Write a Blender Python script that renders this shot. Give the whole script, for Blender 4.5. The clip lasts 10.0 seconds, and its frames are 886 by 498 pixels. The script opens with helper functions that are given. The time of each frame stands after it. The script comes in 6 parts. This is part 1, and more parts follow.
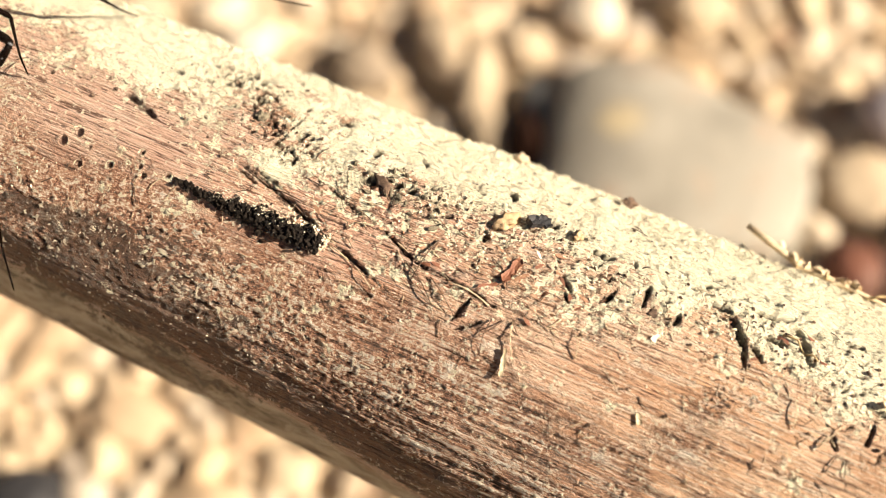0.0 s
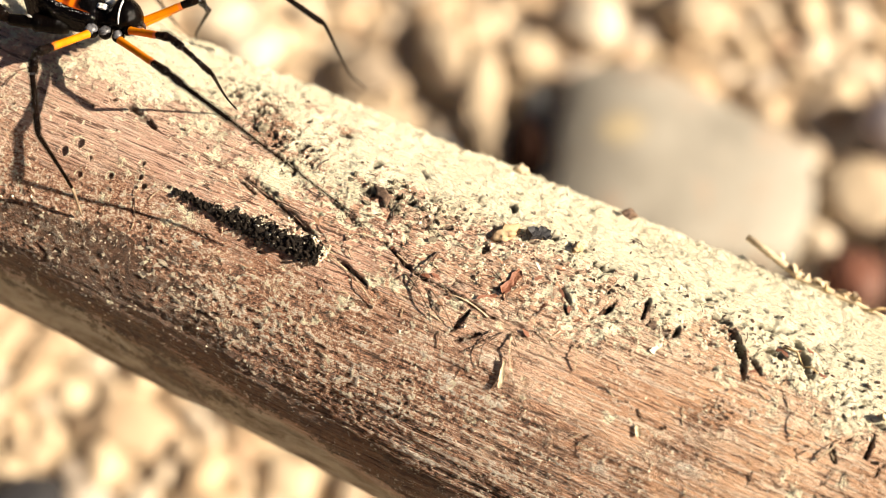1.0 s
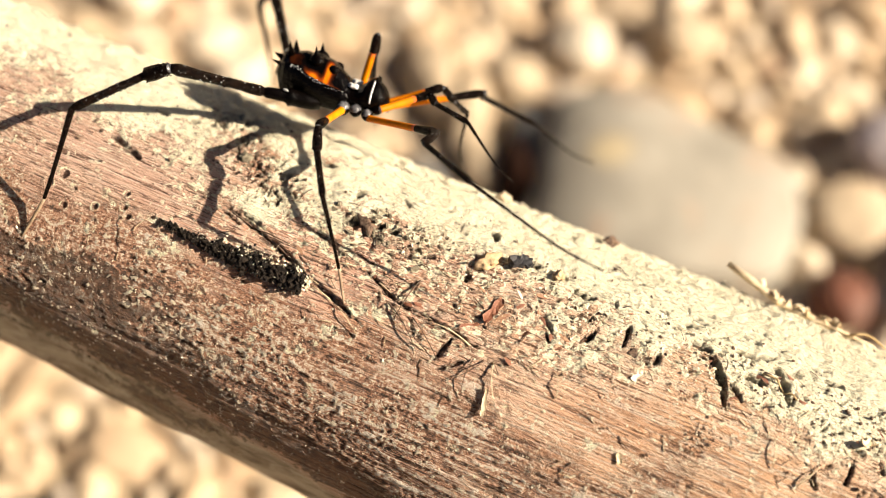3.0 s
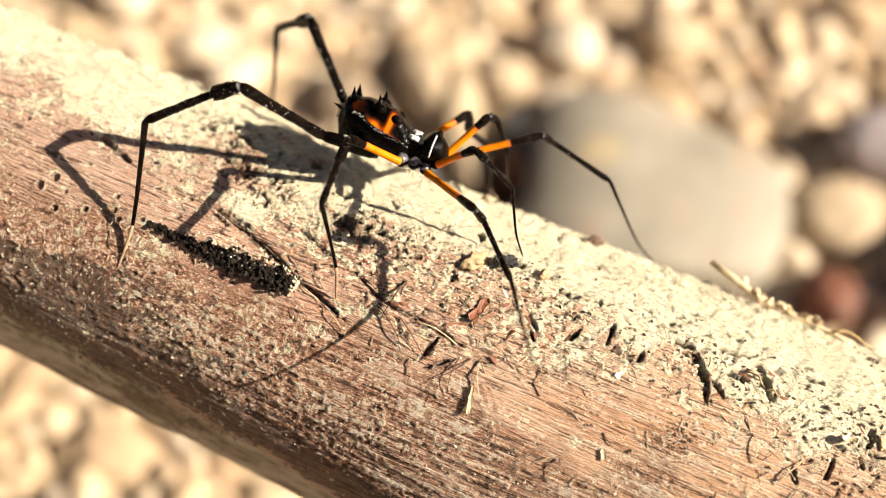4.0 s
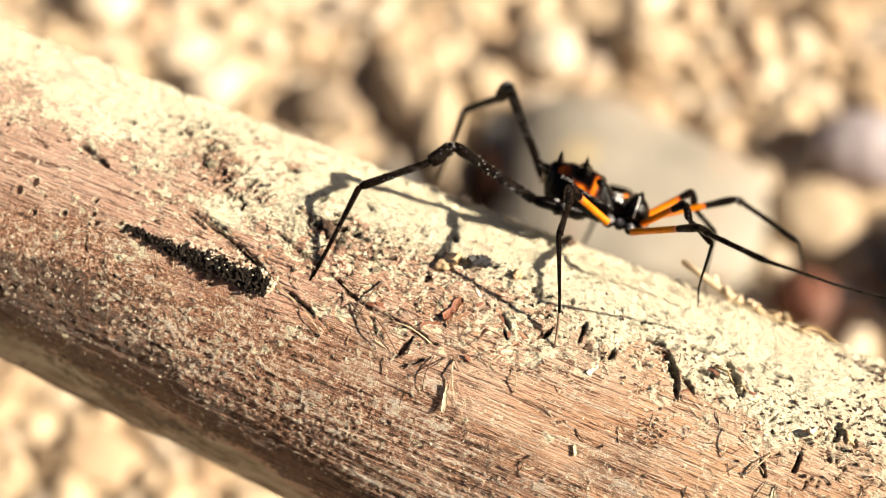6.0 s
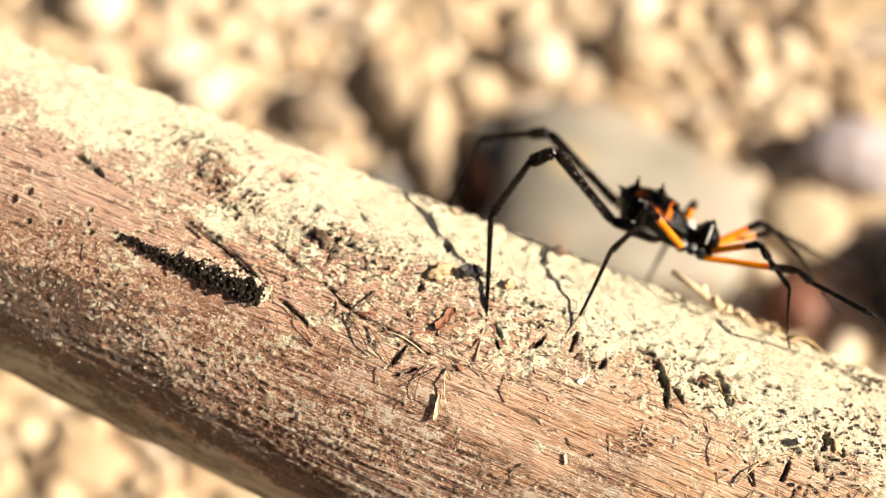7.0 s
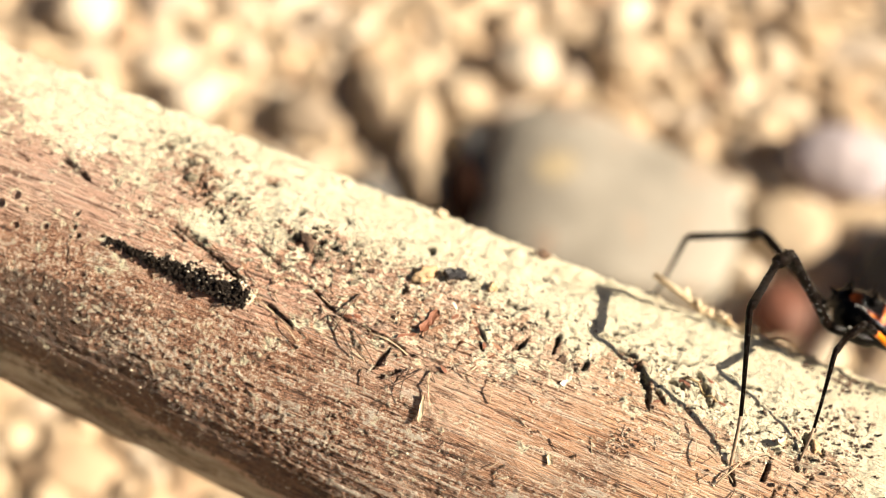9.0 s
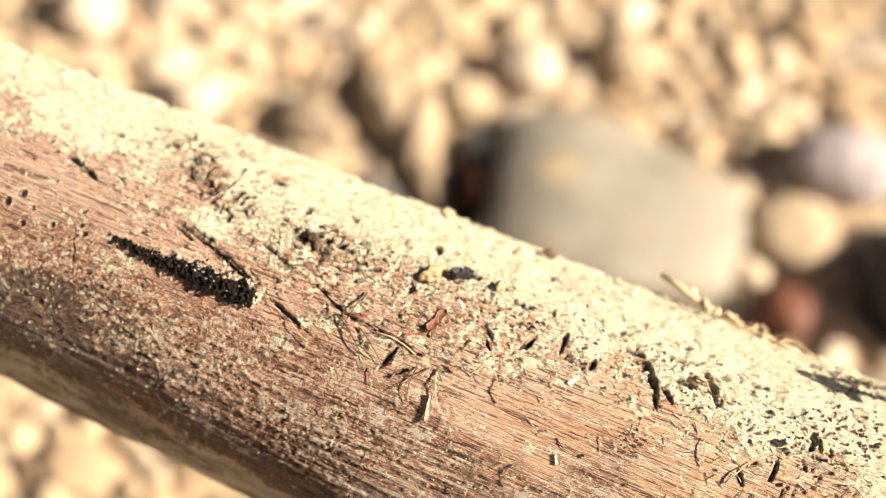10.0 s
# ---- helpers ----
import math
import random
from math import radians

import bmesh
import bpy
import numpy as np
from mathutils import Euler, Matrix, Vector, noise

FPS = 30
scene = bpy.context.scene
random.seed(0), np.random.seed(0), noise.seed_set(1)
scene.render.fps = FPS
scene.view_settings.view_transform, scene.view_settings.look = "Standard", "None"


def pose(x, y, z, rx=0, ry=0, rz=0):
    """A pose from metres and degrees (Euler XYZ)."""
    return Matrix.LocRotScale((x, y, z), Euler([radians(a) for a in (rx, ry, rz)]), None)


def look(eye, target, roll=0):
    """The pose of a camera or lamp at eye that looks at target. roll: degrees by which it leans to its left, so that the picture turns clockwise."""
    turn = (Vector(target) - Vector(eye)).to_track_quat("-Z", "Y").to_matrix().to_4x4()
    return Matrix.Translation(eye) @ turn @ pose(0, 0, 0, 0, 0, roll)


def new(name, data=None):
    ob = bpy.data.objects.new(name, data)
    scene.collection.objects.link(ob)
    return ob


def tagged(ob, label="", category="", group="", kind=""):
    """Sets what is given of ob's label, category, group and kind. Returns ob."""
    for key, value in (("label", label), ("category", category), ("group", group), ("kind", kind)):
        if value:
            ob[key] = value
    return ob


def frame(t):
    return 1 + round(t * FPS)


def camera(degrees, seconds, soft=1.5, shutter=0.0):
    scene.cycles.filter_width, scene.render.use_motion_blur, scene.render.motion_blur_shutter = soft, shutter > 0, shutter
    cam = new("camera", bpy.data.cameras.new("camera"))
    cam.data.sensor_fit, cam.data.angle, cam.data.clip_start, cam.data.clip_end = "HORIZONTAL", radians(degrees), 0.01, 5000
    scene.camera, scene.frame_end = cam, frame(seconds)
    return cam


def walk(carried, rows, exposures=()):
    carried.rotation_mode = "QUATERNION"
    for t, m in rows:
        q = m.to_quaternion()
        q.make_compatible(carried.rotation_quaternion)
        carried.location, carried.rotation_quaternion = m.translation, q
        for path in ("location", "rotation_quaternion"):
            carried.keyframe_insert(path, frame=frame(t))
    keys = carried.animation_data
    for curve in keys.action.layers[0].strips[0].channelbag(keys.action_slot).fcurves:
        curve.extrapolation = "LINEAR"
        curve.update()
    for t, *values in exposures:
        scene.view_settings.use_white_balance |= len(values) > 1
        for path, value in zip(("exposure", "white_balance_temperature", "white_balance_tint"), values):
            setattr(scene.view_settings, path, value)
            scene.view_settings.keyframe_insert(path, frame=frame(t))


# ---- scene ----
cam = camera(40.0, 10.0, soft=0.7)
cam.data.dof.use_dof = True
cam.data.dof.focus_distance = 0.0880
cam.data.dof.aperture_fstop = 16.0
MM = 0.001


def eye_row(t, x, y, z, ax, ay, az, roll):
    """A camera row from an eye in millimetres, the way it looks and its roll."""
    e = Vector((x, y, z)) * MM
    return t, look(e, e + Vector((ax, ay, az)), roll)


walk(cam, [eye_row(*r) for r in (
    (0, 0.000, 0.000, 178.357, -0.000000, 0.573576, -0.819152, 0.000),
    (0.5, 0.105, -0.005, 178.436, -0.001273, 0.576745, -0.816923, -0.035),
    (1, 0.199, 0.285, 178.695, -0.001892, 0.577165, -0.816625, -0.042),
    (1.5, 0.162, 0.224, 178.841, -0.000263, 0.581305, -0.813685, 0.223),
    (2, 0.316, 0.216, 179.016, -0.000350, 0.586560, -0.809906, 0.247),
    (2.5, 0.767, 0.647, 179.152, 0.000237, 0.589013, -0.808124, 0.130),
    (4, 1.663, -0.156, 180.764, 0.007332, 0.588657, -0.808350, 0.133),
    (4.5, 2.087, -0.696, 180.375, 0.009529, 0.591210, -0.806462, 0.243),
    (5, 2.228, -1.001, 180.892, 0.015115, 0.589032, -0.807968, 0.497),
    (5.5, 2.552, -1.454, 181.170, 0.016831, 0.591782, -0.805922, 0.385),
    (7, 2.161, -1.511, 182.666, 0.028932, 0.595024, -0.803187, 1.490),
    (7.5, 2.478, -1.949, 182.571, 0.032763, 0.598619, -0.800364, 1.618),
    (8, 2.700, -2.255, 182.652, 0.034941, 0.600911, -0.798552, 1.762),
    (8.5, 3.013, -2.369, 182.887, 0.033117, 0.600969, -0.798586, 1.636),
    (9, 2.597, -2.260, 183.211, 0.037001, 0.599199, -0.799744, 2.057),
    (9.5, 2.210, -2.451, 183.125, 0.039164, 0.601009, -0.798282, 2.290),
    (10, 2.207, -2.419, 182.834, 0.035348, 0.601665, -0.797966, 1.994),
)])

# ---- light ----
SUN = Vector((0.850, -0.165, 0.500)).normalized()
world = bpy.data.worlds.new("sky")
scene.world = world
world.use_nodes = True
_nt = world.node_tree
_sky = _nt.nodes.new("ShaderNodeTexSky")
_sky.sky_type = "NISHITA"
_sky.sun_disc = False
_sky.sun_elevation = math.asin(SUN.z)
_sky.sun_rotation = math.atan2(SUN.x, SUN.y)
_sky.altitude = 50
_sky.air_density = 0.7
_sky.dust_density = 4.0
_sky.ozone_density = 0.5
_nt.links.new(_sky.outputs[0], _nt.nodes["Background"].inputs[0])
_nt.nodes["Background"].inputs[1].default_value = 0.020
_sun = bpy.data.lights.new("sun", "SUN")
_sun.energy = 5.0
_sun.angle = radians(0.53)
_sun.color = (1.0, 0.88, 0.66)
sun = new("sun", _sun)
sun.matrix_world = look(SUN * 2, (0, 0, 0))
scene.view_settings.exposure = 1.29
scene.view_settings.use_white_balance = True
scene.view_settings.white_balance_temperature = 6450
scene.view_settings.white_balance_tint = 16


# ---- materials ----
class Mat:
    """Small node-tree builder round one principled surface."""

    def __init__(self, name, rough=0.6, spec=0.5):
        self.m = bpy.data.materials.new(name)
        self.m.use_nodes = True
        self.t = self.m.node_tree
        self.b = self.t.nodes["Principled BSDF"]
        self.b.inputs["Roughness"].default_value = rough
        self.b.inputs["Specular IOR Level"].default_value = spec

    def n(self, kind, **kw):
        node = self.t.nodes.new("ShaderNode" + kind)
        for key, value in kw.items():
            node.inputs[key].default_value = value
        return node

    def l(self, a, b):
        self.t.links.new(a, b)

    def coords(self, scale=(1, 1, 1)):
        c, m = self.n("TexCoord"), self.n("Mapping")
        m.inputs["Scale"].default_value = scale
        self.l(c.outputs["Object"], m.inputs["Vector"])
        return m.outputs[0]

    def noise(self, scale, vec, detail=4.0, rough=0.55, distort=0.0):
        x = self.n("TexNoise", Scale=scale, Detail=detail, Roughness=rough, Distortion=distort)
        self.l(vec, x.inputs["Vector"])
        return x.outputs["Fac"]

    def ramp(self, fac, stops, mode="LINEAR"):
        r = self.n("ValToRGB")
        r.color_ramp.interpolation = mode
        el = r.color_ramp.elements
        while len(el) < len(stops):
            el.new(0.5)
        for e, (p, c) in zip(el, stops):
            e.position = p
            e.color = (*c, 1) if len(c) == 3 else c
        self.l(fac, r.inputs[0])
        return r.outputs[0]

    def mix(self, fac, a, b, blend="MIX"):
        x = self.n("Mix")
        x.data_type, x.blend_type = "RGBA", blend
        for sock, v in ((x.inputs[0], fac), (x.inputs[6], a), (x.inputs[7], b)):
            if isinstance(v, bpy.types.NodeSocket):
                self.l(v, sock)
            elif isinstance(v, tuple):
                sock.default_value = (*v, 1)
            else:
                sock.default_value = v
        return x.outputs[2]

    def math(self, op, a, b=0.0):
        x = self.n("Math")
        x.operation = op
        for sock, v in ((x.inputs[0], a), (x.inputs[1], b)):
            if isinstance(v, bpy.types.NodeSocket):
                self.l(v, sock)
            else:
                sock.default_value = v
        return x.outputs[0]

    def smooth(self, v, lo, hi):
        x = self.n("MapRange")
        x.interpolation_type = "SMOOTHSTEP"
        self.l(v, x.inputs[0])
        x.inputs[1].default_value, x.inputs[2].default_value = lo, hi
        return x.outputs[0]

    def color(self, v):
        if isinstance(v, tuple):
            self.b.inputs["Base Color"].default_value = (*v, 1)
        else:
            self.l(v, self.b.inputs["Base Color"])
        return self

    def rough(self, v):
        self.l(v, self.b.inputs["Roughness"])
        return self

    def bump(self, height, metres, strength=1.0):
        x = self.n("Bump", Strength=strength, Distance=metres)
        self.l(height, x.inputs["Height"])
        self.l(x.outputs[0], self.b.inputs["Normal"])
        return self


def simple(name, colour, other, scale, rough=0.6, bump=0.0, spec=0.5, coat=0.0):
    m = Mat(name, rough, spec)
    v = m.coords()
    a = m.noise(scale, v, 5, 0.6)
    m.color(m.mix(m.smooth(a, 0.35, 0.65), colour, other))
    if bump:
        m.bump(m.noise(scale * 2.3, v, 5, 0.65), bump)
    m.b.inputs["Coat Weight"].default_value = coat
    return m.m


def wood_material():
    """Weathered reddish-brown wood with grain along x, granular crust and powdery cream dust where the deposit attributes say."""
    m = Mat("weathered_wood", 0.55, 0.3)
    v = m.coords()
    g2 = m.coords((0.10, 1, 1))
    g3 = m.coords((0.3, 1, 1))
    g5 = m.coords((0.55, 1, 1))
    fine = m.coords((0.05, 1, 1))

    def attr(name):
        a = m.n("Attribute")
        a.attribute_name = name
        return a.outputs["Fac"]

    def mul(a, k):
        return m.math("MULTIPLY", a, k)

    dust, crust, pit_shade = attr("dust"), attr("crust"), attr("pit_shade")
    tone = m.noise(70, v, 4, 0.55)
    cloud = m.noise(230, g3, 5, 0.62, 0.5)
    xyz = m.n("SeparateXYZ")
    m.l(v, xyz.inputs[0])
    along = m.smooth(m.math("ADD", xyz.outputs[0], mul(m.math("SUBTRACT", tone, 0.5), 0.06)), -0.006, 0.026)
    # bare grain: red-brown to one side, tan-orange to the other
    base = m.mix(m.smooth(tone, 0.40, 0.60), m.mix(along, (0.68, 0.375, 0.235), (0.80, 0.495, 0.295)), m.mix(along, (0.73, 0.455, 0.335), (0.80, 0.545, 0.375)))
    base = m.mix(mul(m.smooth(cloud, 0.47, 0.64), 0.55), base, m.mix(along, (0.42, 0.18, 0.10), (0.54, 0.28, 0.15)))
    base = m.mix(mul(m.smooth(m.noise(340, g3, 5, 0.65, 0.4), 0.53, 0.64), 0.6), base, (0.76, 0.54, 0.38))
    base = m.mix(mul(m.smooth(m.math("ADD", xyz.outputs[0], mul(m.math("SUBTRACT", cloud, 0.5), 0.02)), -0.012, -0.026), 0.6), base, (0.66, 0.45, 0.345))
    line1 = m.noise(5200, m.coords((0.045, 1, 1)), 5, 0.68, 0.0)
    line2 = m.noise(8500, fine, 4, 0.66, 0.0)
    pale = m.noise(5600, fine, 5, 0.68, 0.0)
    base = m.mix(mul(m.smooth(pale, 0.50, 0.58), 0.8), base, m.mix(along, (0.80, 0.62, 0.50), (0.90, 0.76, 0.60)))
    base = m.mix(mul(m.smooth(line2, 0.51, 0.60), 0.45), base, m.mix(along, (0.17, 0.07, 0.035), (0.27, 0.13, 0.065)))
    base = m.mix(mul(m.smooth(line1, 0.535, 0.59), 0.85), base, m.mix(along, (0.085, 0.032, 0.018), (0.13, 0.055, 0.028)))
    # granular crust: dark hollows, reddish-brown crumbs, whitish tips
    gran = m.noise(6800, m.coords((0.62, 1, 1)), 4, 0.74, 0.2)
    clump = m.noise(330, g5, 5, 0.65, 0.6)
    rise = m.math("ADD", mul(attr("fine"), 0.55), 0.512)
    tilt = m.math("ADD", rise, m.math("ADD", mul(m.math("SUBTRACT", gran, 0.5), 0.85), mul(m.math("SUBTRACT", clump, 0.5), 0.14)))
    streaks = mul(m.math("SUBTRACT", pale, line1), mul(m.smooth(xyz.outputs[0], -0.016, 0.004), 0.75))
    tilt = m.math("ADD", tilt, streaks)
    scab = m.ramp(tilt, [(0.35, (0.012, 0.006, 0.004)), (0.42, (0.12, 0.05, 0.028)), (0.485, (0.43, 0.18, 0.095)), (0.56, (0.62, 0.355, 0.225)), (0.61, (0.84, 0.66, 0.49)), (0.67, (0.97, 0.90, 0.78))])
    fac = m.smooth(m.math("ADD", crust, mul(m.math("SUBTRACT", clump, 0.5), 1.2)), 0.25, 0.75)
    base = m.mix(mul(fac, 0.85), base, scab)
    # bark left in patches on the flank, with shade painted in where it turns from the sun; smooth bare greyish wood
    # along the underside
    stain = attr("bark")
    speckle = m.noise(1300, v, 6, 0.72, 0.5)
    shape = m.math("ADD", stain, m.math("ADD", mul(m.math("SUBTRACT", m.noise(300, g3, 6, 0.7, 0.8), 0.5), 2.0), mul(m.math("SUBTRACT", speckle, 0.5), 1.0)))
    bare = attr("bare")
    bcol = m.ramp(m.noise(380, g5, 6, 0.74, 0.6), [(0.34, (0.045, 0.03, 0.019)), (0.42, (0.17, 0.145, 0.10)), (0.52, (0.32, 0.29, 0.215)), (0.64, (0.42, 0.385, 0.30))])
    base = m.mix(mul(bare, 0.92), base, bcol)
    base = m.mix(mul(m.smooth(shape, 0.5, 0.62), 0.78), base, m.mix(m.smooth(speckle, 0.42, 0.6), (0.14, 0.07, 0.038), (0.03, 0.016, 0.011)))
    # scattered whitish specks, thicker in patches
    speck = m.noise(2500, v, 6, 0.74, 0.6)
    need = m.math("SUBTRACT", 0.622, mul(m.smooth(clump, 0.46, 0.62), 0.07))
    specks = mul(m.math("MAXIMUM", m.smooth(m.math("SUBTRACT", speck, need), 0.0, 0.03), m.smooth(m.math("ADD", attr("tip"), m.math("SUBTRACT", gran, 0.5)), 0.3, 0.6)), m.math("SUBTRACT", 1.0, mul(bare, 0.8)))
    base = m.mix(specks, base, (0.84, 0.73, 0.56))
    # powder
    crumb = m.noise(1700, v, 7, 0.78, 0.4)
    crumb2 = m.noise(430, v, 5, 0.68, 0.8)
    grit = m.noise(4600, v, 5, 0.72)
    lvl = m.math("ADD", dust, m.math("ADD", mul(m.math("SUBTRACT", crumb, 0.5), 2.2), mul(m.math("SUBTRACT", crumb2, 0.5), 1.9)))
    mask = m.smooth(lvl, 0.42, 0.60)
    base = m.mix(mul(m.smooth(m.math("ADD", dust, mul(m.math("SUBTRACT", crumb2, 0.5), 0.8)), 0.05, 0.7), 0.32), base, (0.82, 0.60, 0.40))
    dcol = m.ramp(grit, [(0.28, (0.74, 0.59, 0.35)), (0.40, (0.93, 0.85, 0.60)), (0.58, (0.96, 0.915, 0.71))])
    dcol = m.mix(mul(m.smooth(m.noise(150, v, 4, 0.6), 0.48, 0.66), 0.22), dcol, (0.80, 0.58, 0.36))
    soil = m.noise(1150, g5, 7, 0.76, 1.4)
    dirt = m.math("ADD", soil, mul(m.math("SUBTRACT", m.noise(190, v, 4, 0.6), 0.5), 0.16))
    dcol = m.mix(mul(m.smooth(dirt, 0.615, 0.68), 0.85), dcol, (0.26, 0.15, 0.075))
    fleck = m.noise(2300, g5, 6, 0.74, 0.7)
    rim = m.smooth(dust, 1.05, 0.45)
    need3 = m.math("SUBTRACT", 0.655, mul(rim, 0.075))
    flecks = m.smooth(m.math("SUBTRACT", fleck, need3), 0.0, 0.035)
    dcol = m.mix(mul(flecks, 0.9), dcol, m.mix(m.smooth(crumb2, 0.45, 0.6), (0.30, 0.155, 0.075), (0.11, 0.065, 0.035)))
    base = m.mix(mask, base, dcol)
    # shade of pits and cracks painted in as near-black, darker where deeper
    base = m.mix(pit_shade, base, (0.035, 0.019, 0.011))
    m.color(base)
    m.rough(m.math("ADD", mul(mask, 0.42), 0.45))
    flat = m.math("SUBTRACT", 1.0, mul(bare, 0.85))
    h = m.math("ADD", mul(line1, -0.7), mul(line2, -0.25))
    h = m.math("ADD", h, mul(m.math("ADD", mul(gran, 1.5), mul(specks, 0.25)), m.math("ADD", 0.15, mul(fac, 0.85))))
    h = mul(h, flat)
    h = m.math("ADD", h, mul(mask, m.math("ADD", 0.15, m.math("ADD", mul(crumb, 0.24), m.math("ADD", mul(soil, -0.2), mul(flecks, -0.26))))))
    m.bump(h, 0.00095)
    return m.m


def gravel_material(name, source):
    """Water-worn quartz and sandstone gravel, its colour picked stone by stone."""
    m = Mat(name, 0.72, 0.35)
    v = m.coords()
    if source == "object":
        rnd = m.n("ObjectInfo").outputs["Random"]
    else:
        rnd = m.n("NewGeometry").outputs["Random Per Island"]
    c = m.ramp(rnd, [(0.0, (0.557, 0.434, 0.295)), (0.16, (0.461, 0.338, 0.218)), (0.28, (0.600, 0.493, 0.360)), (0.44, (0.524, 0.386, 0.246)), (0.55, (0.439, 0.344, 0.240)),
                     (0.64, (0.568, 0.445, 0.300)), (0.78, (0.471, 0.397, 0.317)), (0.85, (0.610, 0.515, 0.388)), (0.95, (0.450, 0.311, 0.207))], "CONSTANT")
    a = m.noise(260, v, 5, 0.6)
    c = m.mix(m.math("MULTIPLY", m.smooth(a, 0.42, 0.7), 0.45), c, (0.40, 0.30, 0.195))
    m.color(c)
    m.bump(m.noise(900, v, 5, 0.65), 0.0003)
    return m.m


def boulder_material():
    """Dull grey river stone, mottled, with one straw-coloured stain and some rusty ones."""
    m = Mat("grey_river_stone", 0.8, 0.3)
    v = m.coords()
    c = m.mix(m.smooth(m.noise(60, v, 5, 0.6), 0.38, 0.62), (0.255, 0.235, 0.195), (0.325, 0.30, 0.25))
    d = m.n("VectorMath")
    d.operation = "DISTANCE"
    m.l(v, d.inputs[0])
    d.inputs[1].default_value = (-0.0105, 0.002, 0.008)
    near = m.math("ADD", d.outputs["Value"], m.math("MULTIPLY", m.math("SUBTRACT", m.noise(220, v, 4, 0.6), 0.5), 0.005))
    c = m.mix(m.math("MULTIPLY", m.smooth(near, 0.0056, 0.0022), 0.8), c, (0.50, 0.405, 0.25))
    c = m.mix(m.math("MULTIPLY", m.smooth(m.noise(110, v, 4, 0.6, 0.5), 0.58, 0.70), 0.45), c, (0.36, 0.22, 0.14))
    m.color(c)
    m.bump(m.noise(500, v, 5, 0.65), 0.0004)
    return m.m


WOOD = wood_material()
BOULDER = boulder_material()
GRAVEL = gravel_material("river_gravel", "object")
GRAVEL_BED = gravel_material("river_gravel_bed", "island")
SAND = simple("coarse_sand", (0.60, 0.49, 0.34), (0.50, 0.395, 0.26), 180, 0.9, 0.0012)
GREY_STONE = simple("grey_stone", (0.33, 0.305, 0.255), (0.265, 0.24, 0.20), 90, 0.75, 0.0004)
DUN_STONE = simple("dun_stone", (0.30, 0.235, 0.165), (0.22, 0.17, 0.12), 140, 0.8, 0.0003)
SLATE = simple("slate_grey_stone", (0.15, 0.145, 0.135), (0.10, 0.097, 0.092), 120, 0.7, 0.0003)
DARK_STONE = simple("dark_slate_stone", (0.014, 0.014, 0.016), (0.035, 0.034, 0.037), 120, 0.6, 0.0003)
RUST_STONE = simple("rust_stone", (0.17, 0.055, 0.028), (0.11, 0.045, 0.026), 150, 0.7, 0.0003)
# nearly black, so that it stands for deep shade beside the boulder
SHADE_STONE = simple("shade_brown_stone", (0.028, 0.011, 0.006), (0.014, 0.007, 0.005), 150, 0.9, 0.0003, 0.1)
MAUVE_STONE = simple("mauve_stone", (0.50, 0.44, 0.45), (0.36, 0.32, 0.34), 120, 0.75, 0.0003)
CREAM_STONE = simple("cream_stone", (0.50, 0.40, 0.275), (0.41, 0.315, 0.21), 150, 0.75, 0.0003)
WHITE_STONE = simple("white_quartz", (0.63, 0.55, 0.43), (0.54, 0.45, 0.34), 150, 0.6, 0.0002)
CRUST = simple("black_fungus_crust", (0.007, 0.005, 0.004), (0.028, 0.020, 0.014), 2600, 0.6, 0.0003, 0.2)
STRAW = simple("straw", (0.62, 0.47, 0.24), (0.46, 0.32, 0.15), 900, 0.6, 0.0001)
CHIP = simple("pale_wood_chip", (0.74, 0.62, 0.42), (0.55, 0.42, 0.27), 1400, 0.7, 0.0001)
RED_BARK = simple("red_bark", (0.20, 0.07, 0.035), (0.28, 0.12, 0.065), 1500, 0.6, 0.0001)
DARK_BARK = simple("dark_bark", (0.08, 0.05, 0.034), (0.20, 0.125, 0.08), 1600, 0.8, 0.0002)
AMBER = simple("amber_grain", (0.60, 0.43, 0.25), (0.44, 0.28, 0.14), 1500, 0.6, 0.0001)
DUST = simple("dust_crumb", (0.95, 0.88, 0.70), (0.86, 0.73, 0.54), 2000, 0.95, 0.0001)
BLACK = simple("black_cuticle", (0.0008, 0.0006, 0.0005), (0.0018, 0.0011, 0.0008), 900, 0.13, 0.0001, 0.09, 0.0)
LEG_BLACK = simple("leg_black_cuticle", (0.0010, 0.0006, 0.0004), (0.0070, 0.0034, 0.0021), 2400, 0.2, 0.00016, 0.06)
ORANGE = simple("orange_cuticle", (0.56, 0.155, 0.0), (0.70, 0.215, 0.0), 900, 0.42, 0.00003, 0.12)
RED_ORANGE = simple("red_orange_marking", (0.55, 0.09, 0.012), (0.62, 0.16, 0.015), 900, 0.3, 0.00003, 0.5)


def shield_material():
    """Glossy black cuticle with russet, red and orange markings where the mark attribute says."""
    m = Mat("marked_shield", 0.16, 0.12)
    v = m.coords()
    a = m.n("Attribute")
    a.attribute_name = "mark"
    k = m.math("ADD", a.outputs["Fac"], m.math("MULTIPLY", m.math("SUBTRACT", m.noise(1500, v, 4, 0.6), 0.5), 0.28))
    m.color(m.ramp(k, [(0.26, (0.0012, 0.0009, 0.0008)), (0.40, (0.045, 0.010, 0.002)), (0.52, (0.20, 0.03, 0.003)), (0.66, (0.40, 0.105, 0.002)), (0.9, (0.52, 0.17, 0.002))]))
    m.bump(m.noise(1300, v, 4, 0.62), 0.00016)
    return m.m


